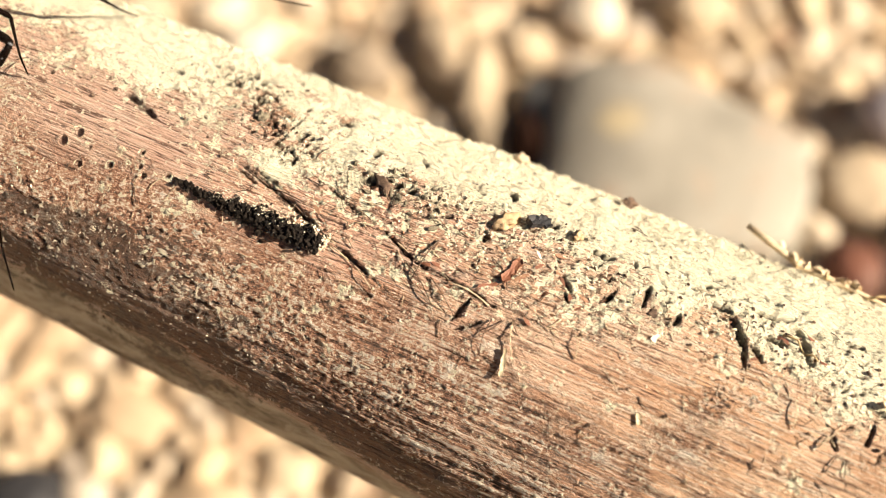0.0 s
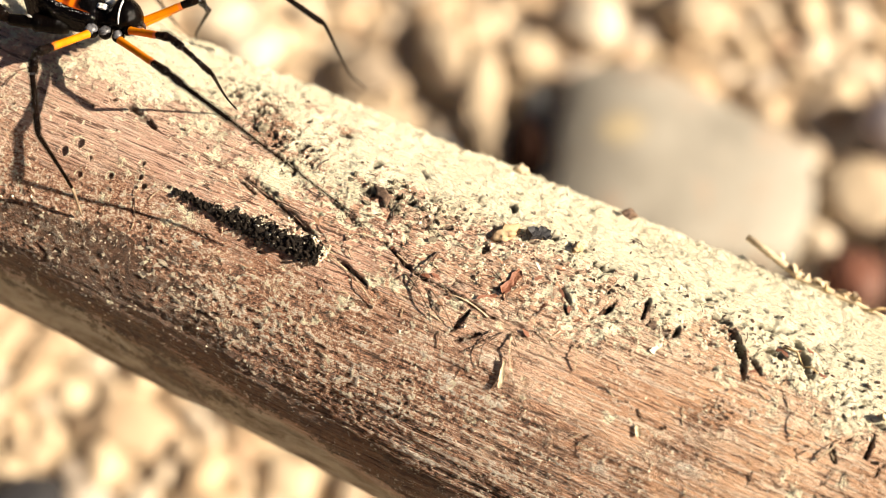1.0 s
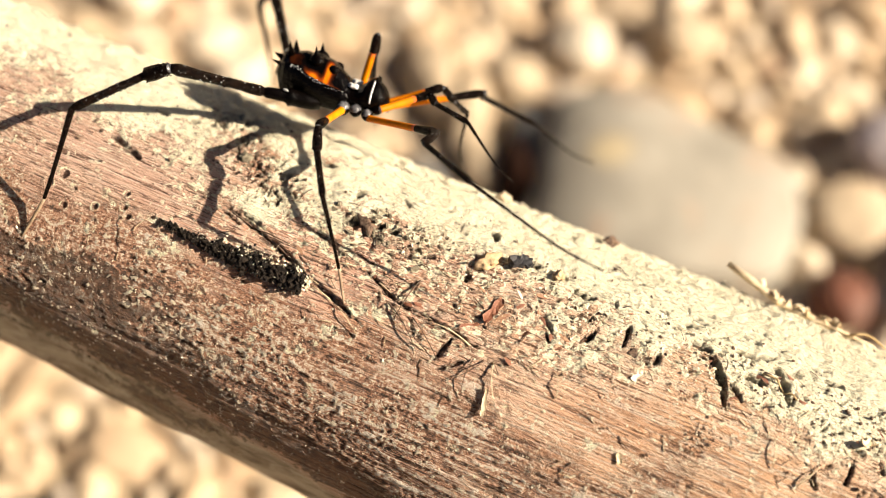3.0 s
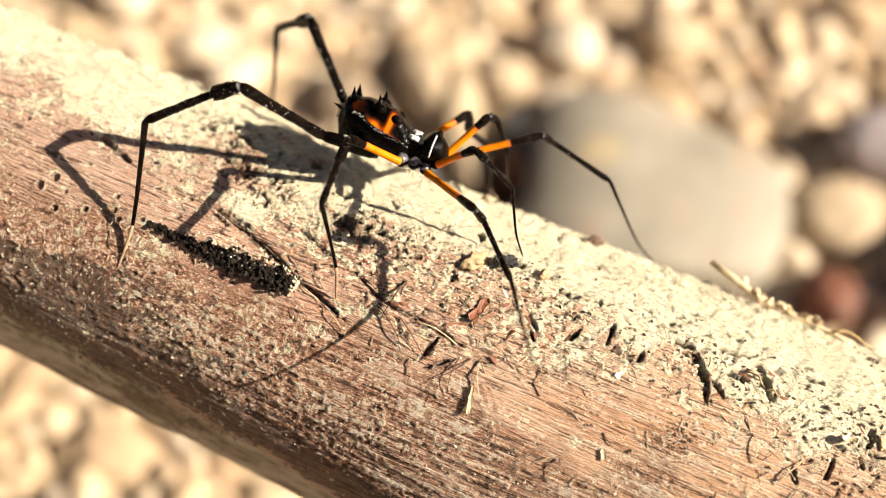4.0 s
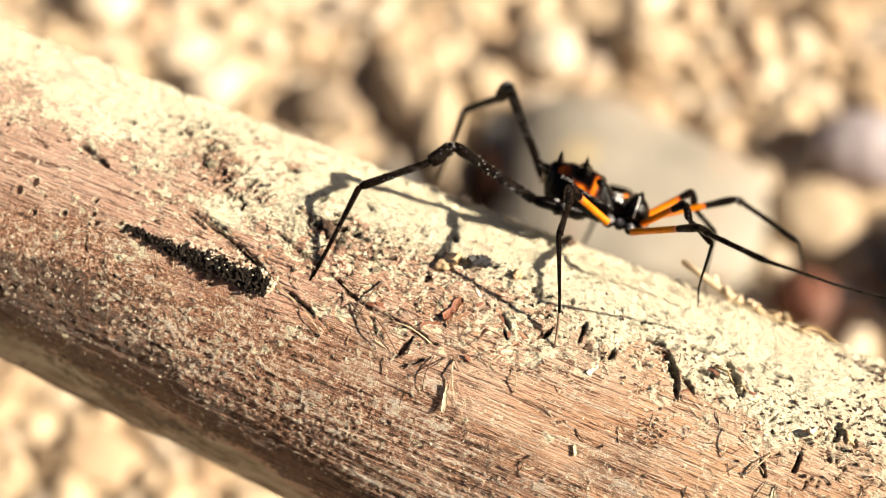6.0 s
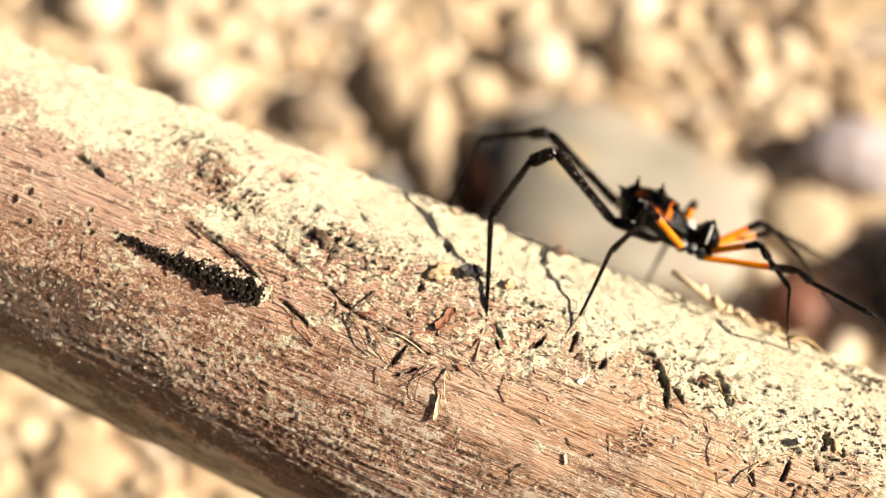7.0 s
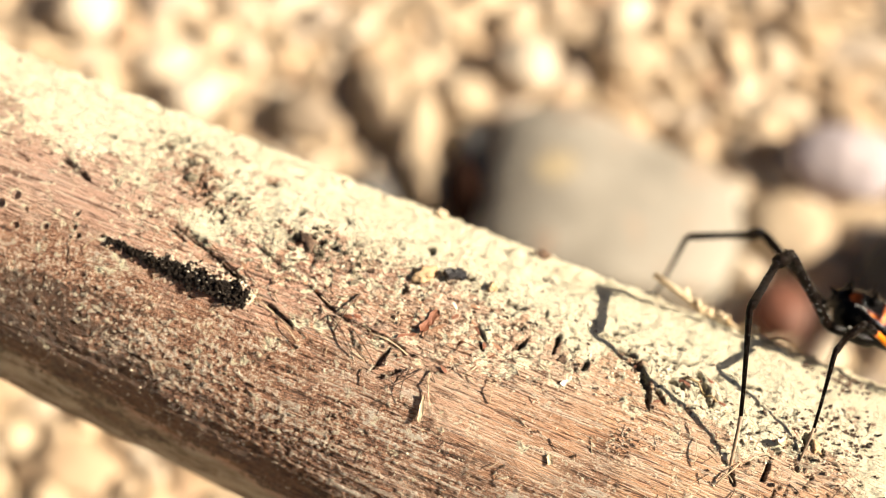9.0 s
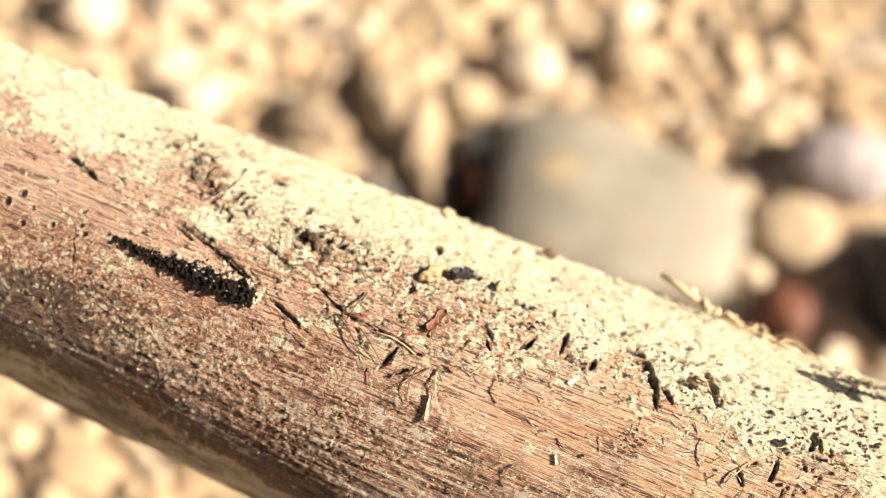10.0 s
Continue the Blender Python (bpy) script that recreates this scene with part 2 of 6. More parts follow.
SHIELD = shield_material()
RUSSET = simple("russet_cuticle", (0.06, 0.018, 0.005), (0.012, 0.005, 0.003), 700, 0.3, 0.00004, 0.5)
WAX_GLINT = simple("waxy_spot_and_glint", (0.62, 0.62, 0.60), (0.24, 0.24, 0.24), 2500, 0.4, 0.00002)
BRIGHT_WAX = simple("bright_waxy_spot", (0.80, 0.80, 0.78), (0.60, 0.60, 0.58), 2500, 0.35, 0.00002)
GREY_WAX_SHEEN = simple("grey_wax_and_sheen", (0.14, 0.14, 0.148), (0.03, 0.03, 0.033), 1800, 0.25, 0.00003)
PALE_TARSUS = simple("pale_tarsus", (0.34, 0.25, 0.16), (0.20, 0.14, 0.09), 1800, 0.5, 0.00003)


# ---- mesh helpers ----
def part(name, bm, material, parent=None, label="", smooth=True):
    """Links a bmesh as one mesh object, under a thing where one is given."""
    me = bpy.data.meshes.new(name)
    bm.to_mesh(me)
    bm.free()
    for mat in material if isinstance(material, (list, tuple)) else (material,):
        me.materials.append(mat)
    if smooth:
        me.polygons.foreach_set("use_smooth", [True] * len(me.polygons))
    ob = new(name, me)
    if parent:
        ob.parent = parent
    if label:
        ob["label"] = label
    return ob


def lathe(bm, stations, sides=10, slot=0, squash=1.0, jitter=0.0, seed=0):
    """A closed tube along x; stations of (x, radius[, y, z[, slot]]) in millimetres."""
    rg = random.Random(seed)
    rings = []
    for st in stations:
        x, r = st[0], st[1]
        cy, cz = (st[2], st[3]) if len(st) > 3 else (0, 0)
        ring = []
        for i in range(sides):
            a = 2 * math.pi * i / sides
            q = r * (1 + rg.uniform(-jitter, jitter))
            ring.append(bm.verts.new(Vector((x, cy + q * math.cos(a), cz + q * math.sin(a) * squash)) * MM))
        rings.append((ring, st[4] if len(st) > 4 else slot))
    for (a, _), (b, s) in zip(rings, rings[1:]):
        for i in range(sides):
            j = (i + 1) % sides
            bm.faces.new((a[i], a[j], b[j], b[i])).material_index = s
    bm.faces.new(rings[0][0][::-1]).material_index = rings[0][1]
    bm.faces.new(rings[-1][0]).material_index = rings[-1][1]


def blob(bm, centre, size, level=2, rough=0.0, seed=0, turn=None, slot=0, freq=1.2, square=2.0):
    """A rounded lump; centre and half sizes in millimetres."""
    out = bmesh.ops.create_icosphere(bm, subdivisions=level, radius=1.0)["verts"]
    off = Vector((seed * 7.13, seed * 3.7, seed * 1.9))
    rot = turn or Matrix.Identity(3)
    for v in out:
        n = v.co.copy()
        k = 1 + rough * noise.noise(n * freq + off) + 0.4 * rough * noise.noise(n * freq * 2.7 + off)
        if square != 2.0:
            k /= (abs(n.x) ** square + abs(n.y) ** square + abs(n.z) ** square) ** (1 / square)
        p = Vector((n.x * size[0], n.y * size[1], n.z * size[2])) * k
        v.co = (rot @ p + Vector(centre)) * MM
    for f in {f for v in out for f in v.link_faces}:
        f.material_index = slot


def cone_spike(bm, base, tip, r, sides=6, slot=0):
    b, t = Vector(base) * MM, Vector(tip) * MM
    ax = (t - b).normalized()
    s = ax.orthogonal().normalized()
    q = ax.cross(s)
    ring = [bm.verts.new(b + (s * math.cos(2 * math.pi * i / sides) + q * math.sin(2 * math.pi * i / sides)) * r * MM) for i in range(sides)]
    top = bm.verts.new(t)
    for i in range(sides):
        bm.faces.new((ring[i], ring[(i + 1) % sides], top)).material_index = slot
    bm.faces.new(ring[::-1]).material_index = slot


def hash3(ix, iy, iz, seed):
    h = (ix * 374761393 + iy * 668265263 + iz * 2147483647 + seed * 974634777) & 0xFFFFFFFF
    h = ((h ^ (h >> 13)) * 1274126177) & 0xFFFFFFFF
    return ((h ^ (h >> 16)) & 0xFFFF) / 65535.0


def vnoise(x, y, z, seed=0):
    """Smooth value noise on arrays, 0 to 1."""
    ix, iy, iz = (np.floor(a).astype(np.int64) for a in (x, y, z))
    fx, fy, fz = x - ix, y - iy, z - iz
    fx, fy, fz = (a * a * (3 - 2 * a) for a in (fx, fy, fz))
    r = 0
    for dx in (0, 1):
        for dy in (0, 1):
            for dz in (0, 1):
                w = (fx if dx else 1 - fx) * (fy if dy else 1 - fy) * (fz if dz else 1 - fz)
                r = r + w * hash3(ix + dx, iy + dy, iz + dz, seed)
    return r


def fbm(x, y, z, octaves=4, seed=0, gain=0.5):
    r, a, s = 0, 1.0, 0
    for o in range(octaves):
        r = r + a * vnoise(x * 2**o, y * 2**o, z * 2**o, seed + o)
        s += a
        a *= gain
    return r / s


# ---- the branch ----
LOG_A = Vector((0.0, 52.742, 93.209))
LOG_D = Vector((0.91451, -0.37527, -0.15113)).normalized()
LOG_E1 = Vector((-0.09039, -0.55365, 0.82783))
LOG_E2 = Vector((0.39433, 0.74340, 0.54024))
LOG_R, LOG_K = 14.208, 0.01605
LOG_M = Matrix((
    (LOG_D.x, LOG_E1.x, LOG_E2.x, LOG_A.x * MM), (LOG_D.y, LOG_E1.y, LOG_E2.y, LOG_A.y * MM),
    (LOG_D.z, LOG_E1.z, LOG_E2.z, LOG_A.z * MM), (0, 0, 0, 1)))
# cracks: from (along, angle) to (along, angle), half width, depth
CRACKS = [(-17.2, 22.6, -13.4, 18.2, 0.10, 0.45), (-14.4, 19.6, -10.0, 14.0, 0.11, 0.45), (-17.4, 21.0, -15.4, 18.6, 0.09, 0.35), (-16.4, 23.2, -12.4, 18.8, 0.07, 0.3), (-13.6, 17.2, -9.4, 12.6, 0.08, 0.35), (-10.6, 26.8, -7.3, 22.2, 0.09, 0.4), (-9.0, 24.0, -7.6, 21.6, 0.07, 0.3), (-4.0, 17.0, 1.0, 12.6, 0.07, 0.35), (-8.0, 10.0, -4.0, 5.0, 0.07, 0.3),
          (-1.5, 15.5, 4.0, 12.5, 0.12, 0.35), (2.2, 12.0, 1.6, 4.0, 0.16, 0.4), (3.6, 7.0, 2.0, 2.0, 0.12, 0.35), (7.5, 29.0, 8.6, 25.0, 0.09, 0.3), (11.4, 30.0, 10.6, 25.5, 0.12, 0.4), (-27.5, 29.5, -24.5, 25.5, 0.18, 0.4),
          (19.7, 39.6, 20.5, 34.6, 0.15, 0.7), (20.3, 36.0, 21.3, 29.6, 0.18, 0.8), (21.1, 29.6, 21.7, 24.0, 0.12, 0.7), (21.6, 32.0, 22.7, 28.0, 0.13, 0.7), (24.2, 44.2, 25.0, 40.4, 0.16, 0.8), (24.8, 41.4, 25.9, 33.0, 0.20, 0.8), (22.4, 36.4, 24.0, 36.8, 0.20, 0.8),
          (22.8, 43.8, 24.2, 47.4, 0.15, 0.6), (11.5, 32.0, 11.1, 26.6, 0.09, 0.6), (8.1, 24.4, 8.7, 21.8, 0.08, 0.5), (14.2, 30.2, 14.6, 28.0, 0.11, 0.5), (12.0, 44.0, 12.2, 41.0, 0.09, 0.4), (28.6, 17.0, 29.3, 13.0, 0.12, 0.4), (-9.6, 12.8, -4.2, 5.5, 0.09, 0.35), (-5.4, 20.6, -2.6, 15.6, 0.12, 0.5)]
# round insect bores: along the branch, angle round it, half size, depth (millimetres, degrees)
BORES = [(-29.8, 7.2, 0.30, 0.40), (-29.0, 11.4, 0.32, 0.42), (-28.0, 2.4, 0.22, 0.32), (-25.8, 5.9, 0.22, 0.32), (-23.2, 7.0, 0.24, 0.34), (-23.7, 9.1, 0.20, 0.3), (-24.0, 13.4, 0.19, 0.3), (-21.5, 9.8, 0.22, 0.34), (-27.8, 8.6, 0.17, 0.28)]
# torn pits: along, angle, half length round, half length along, depth
PITS = [(31.1, 21.1, 0.8, 0.13, 0.5), (33.4, 33.0, 0.8, 0.25, 0.8),
        (13.6, 33.6, 0.9, 0.12, 0.6), (16.2, 30.0, 0.4, 0.2, 0.5), (19.0, 40.5, 0.25, 0.8, 0.5), (22.0, 44.0, 0.2, 0.9, 0.5), (17.5, 46.0, 0.2, 0.7, 0.4), (28.5, 46.0, 0.2, 0.8, 0.4), (9.6, 41.0, 0.25, 0.8, 0.5), (10.8, 34.0, 0.5, 0.14, 0.5),
        (1.3, 30.2, 0.5, 0.28, 0.6), (-7.6, 33.9, 0.35, 0.7, 0.6), (-5.3, 36.0, 0.3, 1.0, 0.55), (-2.6, 33.0, 0.3, 0.9, 0.5), (-8.6, 44.0, 0.3, 0.4, 0.5), (2.0, 50.0, 0.4, 0.3, 0.5), (5.6, 44.0, 0.3, 0.5, 0.5),
        (4.6, 60.0, 0.3, 0.35, 0.4), (12.0, 55.0, 0.25, 0.4, 0.4), (-12.0, 52.0, 0.3, 0.4, 0.4), (-25.0, 45.0, 0.3, 0.6, 0.4)]
_dice = random.Random(19)


def ragged(count, place, along, round_, depth):
    """Small ragged slots in the powder, each at place()."""
    return [(*place(), _dice.uniform(*round_), _dice.uniform(*along), depth * _dice.uniform(0.6, 1.3)) for _ in range(count)]


def dark_patch():
    k = _dice.random()
    return -22.0 + 8.0 * k + _dice.gauss(0, 1.1), 58 - 25 * k + _dice.gauss(0, 4.0)


PITS += ragged(70, dark_patch, (0.10, 0.36), (0.10, 0.36), 0.30)
PITS += ragged(36, lambda: (_dice.uniform(-12, 36), _dice.gauss(37, 6)), (0.10, 0.34), (0.07, 0.2), 0.24)
PITS += ragged(20, lambda: (_dice.uniform(14, 36), _dice.gauss(46, 6)), (0.12, 0.40), (0.06, 0.16), 0.22)
PITS += ragged(56, lambda: (_dice.uniform(-34, 34), _dice.uniform(45, 74)), (0.12, 0.42), (0.06, 0.16), 0.22)


def tears(count, place, turn, length, half, depth):
    """Short cracks, each from place() along a way of about turn degrees."""
    made = []
    for _ in range(count):
        (u, deg), a, ln = place(), radians(_dice.gauss(*turn)), _dice.uniform(*length)
        made.append((u, deg, u + math.cos(a) * ln, deg + math.degrees(math.sin(a) * ln / 14.2), _dice.uniform(*half), depth * _dice.uniform(0.6, 1.3)))
    return made


CRACKS += tears(70, lambda: (_dice.gauss(2.5, 6.5), _dice.gauss(19, 7)), (-15, 50), (0.5, 2.0), (0.03, 0.055), 0.14)
CRACKS += tears(90, lambda: (_dice.uniform(8, 36), _dice.gauss(48, 8)), (0, 40), (0.2, 0.8), (0.035, 0.065), 0.13)
CRACKS += tears(100, lambda: (_dice.uniform(-16, 36), _dice.gauss(38, 7)), (0, 45), (0.3, 1.1), (0.04, 0.075), 0.17)
CRACKS += tears(50, lambda: (_dice.gauss(32.5, 3), _dice.gauss(28, 9)), (40, 60), (0.4, 1.3), (0.05, 0.09), 0.26)
CRACKS += tears(70, dark_patch, (20, 60), (0.4, 1.2), (0.05, 0.09), 0.26)
CRACKS += tears(26, lambda: (_dice.uniform(-30, 34), _dice.uniform(-30, 12)), (0, 14), (0.4, 1.4), (0.035, 0.06), 0.2)


def log_relief(u, th):
    """The branch's radius in millimetres, dust deposit and the shade painted into pits at points (u mm along, th
    radians round).
    """
    r0 = LOG_R + LOG_K * u
    y, z = np.cos(th) * 14.2, np.sin(th) * 14.2
    r = r0 + np.clip(-0.8 + 0.034 * (u + 33), -0.9, 0.4) * np.clip(-(np.sin(th) + 0.45) / 0.3, 0, 1) + 0.55 * (fbm(u / 28, y / 11, z / 11, 2, 3) - 0.5) + 0.5 * (fbm(u / 6, y / 4, z / 4, 3, 11) - 0.5)
    grain = fbm(u / 6.0, y / 0.5, z / 0.5, 3, 21, 0.65)
    r = r + 0.15 * (grain - 0.5)
    s = np.sin(th)
    n1 = fbm(u / 10, y / 6, z / 6, 4, 31) - 0.5
    n2 = fbm(u / 3.0, y / 2.2, z / 2.2, 4, 35) - 0.5
    edge = 0.50 + 0.06 * np.clip(-u / 30, -1, 1)
    far = np.clip((-6 - u) / 14, 0, 1)
    dust = np.clip((s - edge + 0.55 * n1 + 0.45 * n2) / (0.30 + 0.22 * far) + 0.35 + 0.12 * far, 0, 1.15)
    lichen = np.exp(-(((u + 18) / 4.5) ** 2 + ((s - 0.66) / 0.16) ** 2)) + 0.8 * np.exp(-(((u - 6) / 9) ** 2 + ((s - 0.56) / 0.10) ** 2)) + 0.7 * np.exp(-(((u - 25) / 7) ** 2 + ((s - 0.62) / 0.10) ** 2)) + 0.9 * np.exp(-(((u - 34) / 6) ** 2 + ((s - 0.50) / 0.2) ** 2)) + 0.8 * np.exp(-(((u - 36.0) / 3.2) ** 2 + ((s - 0.81) / 0.16) ** 2))
    dust = dust - 0.42 * np.clip(lichen, 0, 1)
    flecks = np.clip((fbm(u / 1.6, y / 1.2, z / 1.2, 3, 41) - 0.54) / 0.25, 0, 1)
    upper = np.clip((s + 0.75) / 0.7, 0, 1)
    dust = np.clip(np.maximum(dust, 0.5 * flecks * upper), 0, 1.2)
    r = r + 0.50 * dust * (fbm(u / 1.1, y / 0.9, z / 0.9, 3, 61, 0.6) - 0.35)
    heap = fbm(u / 0.46, y / 0.34, z / 0.34, 2, 65, 0.55) - 0.5
    edgy = np.clip(1 - np.abs(dust - 0.45) / 0.5, 0, 1)
    r = r + (0.16 * np.clip(dust, 0, 1) + 0.30 * edgy) * heap
    ridge = np.clip((s - 0.86) / 0.08, 0, 1)
    r = r + 0.55 * ridge * np.clip(fbm(u / 0.9, y / 0.8, z / 0.8, 2, 67) - 0.52, 0, 1) * 2
    shred = np.clip(1 - ((u - 1) / 16) ** 2, 0, 1) * np.clip(1 - ((s - 0.45) / 0.32) ** 2, 0, 1)
    torn = np.abs(fbm(u / 1.3, y / 0.8, z / 0.8, 4, 71, 0.6) - 0.5) * 2
    r = r + 0.42 * shred * (torn - 0.14)
    pit_shade = 0.8 * np.clip(shred * 1.6, 0, 1) * np.clip((0.05 - torn) / 0.035, 0, 1)
    vein = np.abs(fbm(u / 2.4, y / 1.5, z / 1.5, 4, 76, 0.6) - 0.5) * 2
    dust = np.clip(dust * (1 - 0.62 * shred) + 0.9 * np.sqrt(shred) * np.clip((0.08 - vein) / 0.05, 0, 1), 0, 1.2)
    wob = fbm(u / 0.55, y / 0.55, z / 0.55, 3, 81, 0.6) - 0.5
    for pu, pa, h, depth in BORES:
        d = np.hypot((u - pu), (th - radians(pa)) * r0) / h + 0.5 * wob
        k = np.clip((1.1 - d) / 0.35, 0, 1)
        r = r - 0.7 * depth * k + 0.08 * np.exp(-((d - 1.4) / 0.3) ** 2)
        pit_shade = np.maximum(pit_shade, k * 0.10)
        # dust mask raised in a ring to paint the bore's sunlit rim
        dust = np.maximum(dust, 0.55 * np.exp(-((d - 1.5) / 0.4) ** 2))
    for u0, a0, u1, a1, h, depth in CRACKS:
        dx, dy = u1 - u0, radians(a1 - a0) * 14.2
        px, py = u - u0, (th - radians(a0)) * r0
        reach = math.hypot(dx, dy) / 2 + 4 * h
        i = np.nonzero(np.hypot(px - dx / 2, py - dy / 2) < reach)[0]
        if not len(i):
            continue
        px, py = px[i], py[i]
        f = np.clip((px * dx + py * dy) / (dx * dx + dy * dy), 0, 1)
        d = np.hypot(px - f * dx, py - f * dy) / (h * (0.5 + 1.2 * np.sin(np.pi * f))) + 2.6 * wob[i]
        k = np.clip((1.05 - d) / 0.5, 0, 1)
        r[i] -= depth * k
        pit_shade[i] = np.maximum(pit_shade[i], k * (0.40 + 0.4 * min(1.0, depth / 0.6)))
    for pu, pa, hr, hu, depth in PITS:
        i = np.nonzero((np.abs(u - pu) < 2.8 * hu) & (np.abs(th - radians(pa)) * 14.2 < 2.8 * hr))[0]
        if len(i):
            d = np.hypot((u[i] - pu) / hu, (th[i] - radians(pa)) * r0[i] / hr) + 3.0 * wob[i]
            k = np.clip((1.05 - d) / 0.35, 0, 1)
            r[i] -= depth * k
            pit_shade[i] = np.maximum(pit_shade[i], k * (0.45 + 0.4 * min(1.0, depth / 0.6)))
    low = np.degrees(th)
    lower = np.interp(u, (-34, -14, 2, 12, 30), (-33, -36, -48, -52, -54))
    # dark band along this edge: bark remains plus painted shade past the sunlit side
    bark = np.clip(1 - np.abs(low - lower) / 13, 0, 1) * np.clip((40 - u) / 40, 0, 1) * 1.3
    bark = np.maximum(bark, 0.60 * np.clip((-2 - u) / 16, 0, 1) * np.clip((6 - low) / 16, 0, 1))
    bare = np.clip((lower - 5 - low + 24 * (fbm(u / 7, y / 4, z / 4, 3, 95) - 0.5)) / 8, 0, 1)
    crust = np.clip(0.12 + 0.9 * np.clip((0.25 - s) / 0.4, 0, 1) * np.clip((36 - u) / 52, 0.35, 1) + 0.1 * shred + 0.9 * (fbm(u / 5, y / 3, z / 3, 3, 91) - 0.5), 0, 1)
    crust = crust * np.clip((low - lower) / 10, 0.1, 1)
    # fine fibres along the grain, granules between them, pale crumbs on top
    fibres = fbm(u / 3.0, y / 0.25, z / 0.25, 2, 101, 0.6) - 0.5
    granules = fbm(u / 0.32, y / 0.25, z / 0.25, 2, 111, 0.6) - 0.5
    fine = (0.40 + 0.45 * np.clip((u + 12) / 20, 0, 1)) * fibres + (0.2 + 0.7 * crust) * granules
    r = r + 0.19 * fine * (1 - bare) * np.clip(1.1 - dust, 0.2, 1)
    patch = fbm(u / 3.4, y / 2.4, z / 2.4, 2, 135)
    crumbs = fbm(u / 0.34, y / 0.25, z / 0.25, 2, 131, 0.55)
    tip = np.clip((crumbs - (0.85 - 0.26 * patch)) / 0.07, 0, 1) * (1 - bare) * np.clip((low + 50) / 14, 0, 1)
    r = r + 0.075 * tip
    return r, dust, pit_shade, crust, bark, bare, fine, tip


def log_point(u, deg, lift=0.0):
    """The place in world millimetres on the branch's bark, and the way out of it."""
    r = log_relief(np.array([float(u)]), np.array([radians(deg)]))[0]
    out = LOG_E1 * math.cos(radians(deg)) + LOG_E2 * math.sin(radians(deg))
    return LOG_A + LOG_D * u + out * (float(r[0]) + lift), out


def build_branch():
    us = np.concatenate([np.arange(-260, -46, 2.5), np.arange(-46, 52, 0.115), np.arange(52, 470, 3.0)])
    th = np.concatenate([np.arange(-100, 112, 0.48), np.arange(112, 260, 4.0)])
    th = np.radians(th)
    U, T = np.meshgrid(us, th, indexing="ij")
    r, dust, pit_shade, crust, bark, bare, fine, tip = log_relief(U.ravel(), T.ravel())
    nu, nt = len(us), len(th)
    x = U.ravel() * MM
    y, z = r * np.cos(T.ravel()) * MM, r * np.sin(T.ravel()) * MM
    # broken ends: splintered inwards
    x = x + np.where(U.ravel() == us[0], -6 * MM * fbm(y * 400, z * 400, x, 3, 5), 0) + np.where(U.ravel() == us[-1], 6 * MM * fbm(y * 400, z * 400, x, 3, 6), 0)
    co = np.stack([x, y, z], 1)
    co = np.concatenate([co, [[us[0] * MM, 0, 0], [us[-1] * MM, 0, 0]]])
    i, j = np.meshgrid(np.arange(nu - 1), np.arange(nt), indexing="ij")
    i, j = i.ravel(), j.ravel()
    jn = (j + 1) % nt
    quads = np.stack([i * nt + j, (i + 1) * nt + j, (i + 1) * nt + jn, i * nt + jn], 1)
    caps = []
    for q in range(nt):
        p = (q + 1) % nt
        caps.append((nu * nt, q, p))
        caps.append((nu * nt + 1, (nu - 1) * nt + p, (nu - 1) * nt + q))
    me = bpy.data.meshes.new("branch")
    nq, nc = len(quads), len(caps)
    me.vertices.add(len(co))
    me.vertices.foreach_set("co", co.ravel())
    me.loops.add(nq * 4 + nc * 3)
    me.loops.foreach_set("vertex_index", np.concatenate([quads.ravel(), np.array(caps).ravel()]).astype(np.int32))
    me.polygons.add(nq + nc)
    me.polygons.foreach_set("loop_start", np.concatenate([np.arange(nq) * 4, nq * 4 + np.arange(nc) * 3]).astype(np.int32))
    for name, val in (("dust", dust), ("pit_shade", pit_shade), ("crust", crust), ("bark", bark), ("bare", bare), ("fine", fine), ("tip", tip)):
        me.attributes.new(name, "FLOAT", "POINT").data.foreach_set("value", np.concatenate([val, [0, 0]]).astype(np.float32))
    me.update(calc_edges=True)
    me.validate()
    me.polygons.foreach_set("use_smooth", [True] * len(me.polygons))
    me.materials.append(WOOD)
    ob = new("branch", me)
    ob.matrix_world = LOG_M
    return tagged(ob, "weathered reddish-brown fallen branch dusted with cream wood powder, lying over gravel", "branch")


branch = build_branch()

# ---- the ground ----
def build_ground():
    bm = bmesh.new()
    rings = [0, 60, 120, 180, 260, 400, 700, 1500, 5000, 20000, 80000, 400000]
    prev = None
    for q, rad in enumerate(rings):
        n = 72
        cur = [bm.verts.new(Vector((15 + rad * math.cos(2 * math.pi * i / n), 120 + rad * math.sin(2 * math.pi * i / n),
                                    -1.5 + (noise.noise(Vector((rad * math.cos(i) / 90, rad * math.sin(i) / 90, 0))) * 1.2 if rad < 1500 else 0))) * MM) for i in range(n)]
        if q == 0:
            for v in cur[1:]:
                bm.verts.remove(v)
            cur = [cur[0]]
        if prev and len(prev) == 1:
            for i in range(n):
                bm.faces.new((prev[0], cur[i], cur[(i + 1) % n]))
        elif prev:
            for i in range(n):
                bm.faces.new((prev[i], cur[i], cur[(i + 1) % n], prev[(i + 1) % n]))
        prev = cur
    ob = part("ground", bm, SAND)
    return tagged(ob, "coarse tan sand between the gravel stones", "ground", kind="structure")


ground = build_ground()


def pebble_mesh(seed, level=3):
    bm = bmesh.new()
    rg = random.Random(seed)
    blob(bm, (0, 0, 0), (1, rg.uniform(0.68, 0.95), rg.uniform(0.5, 0.75)), level, 0.34, seed, None, 0, 1.1)
    return bm


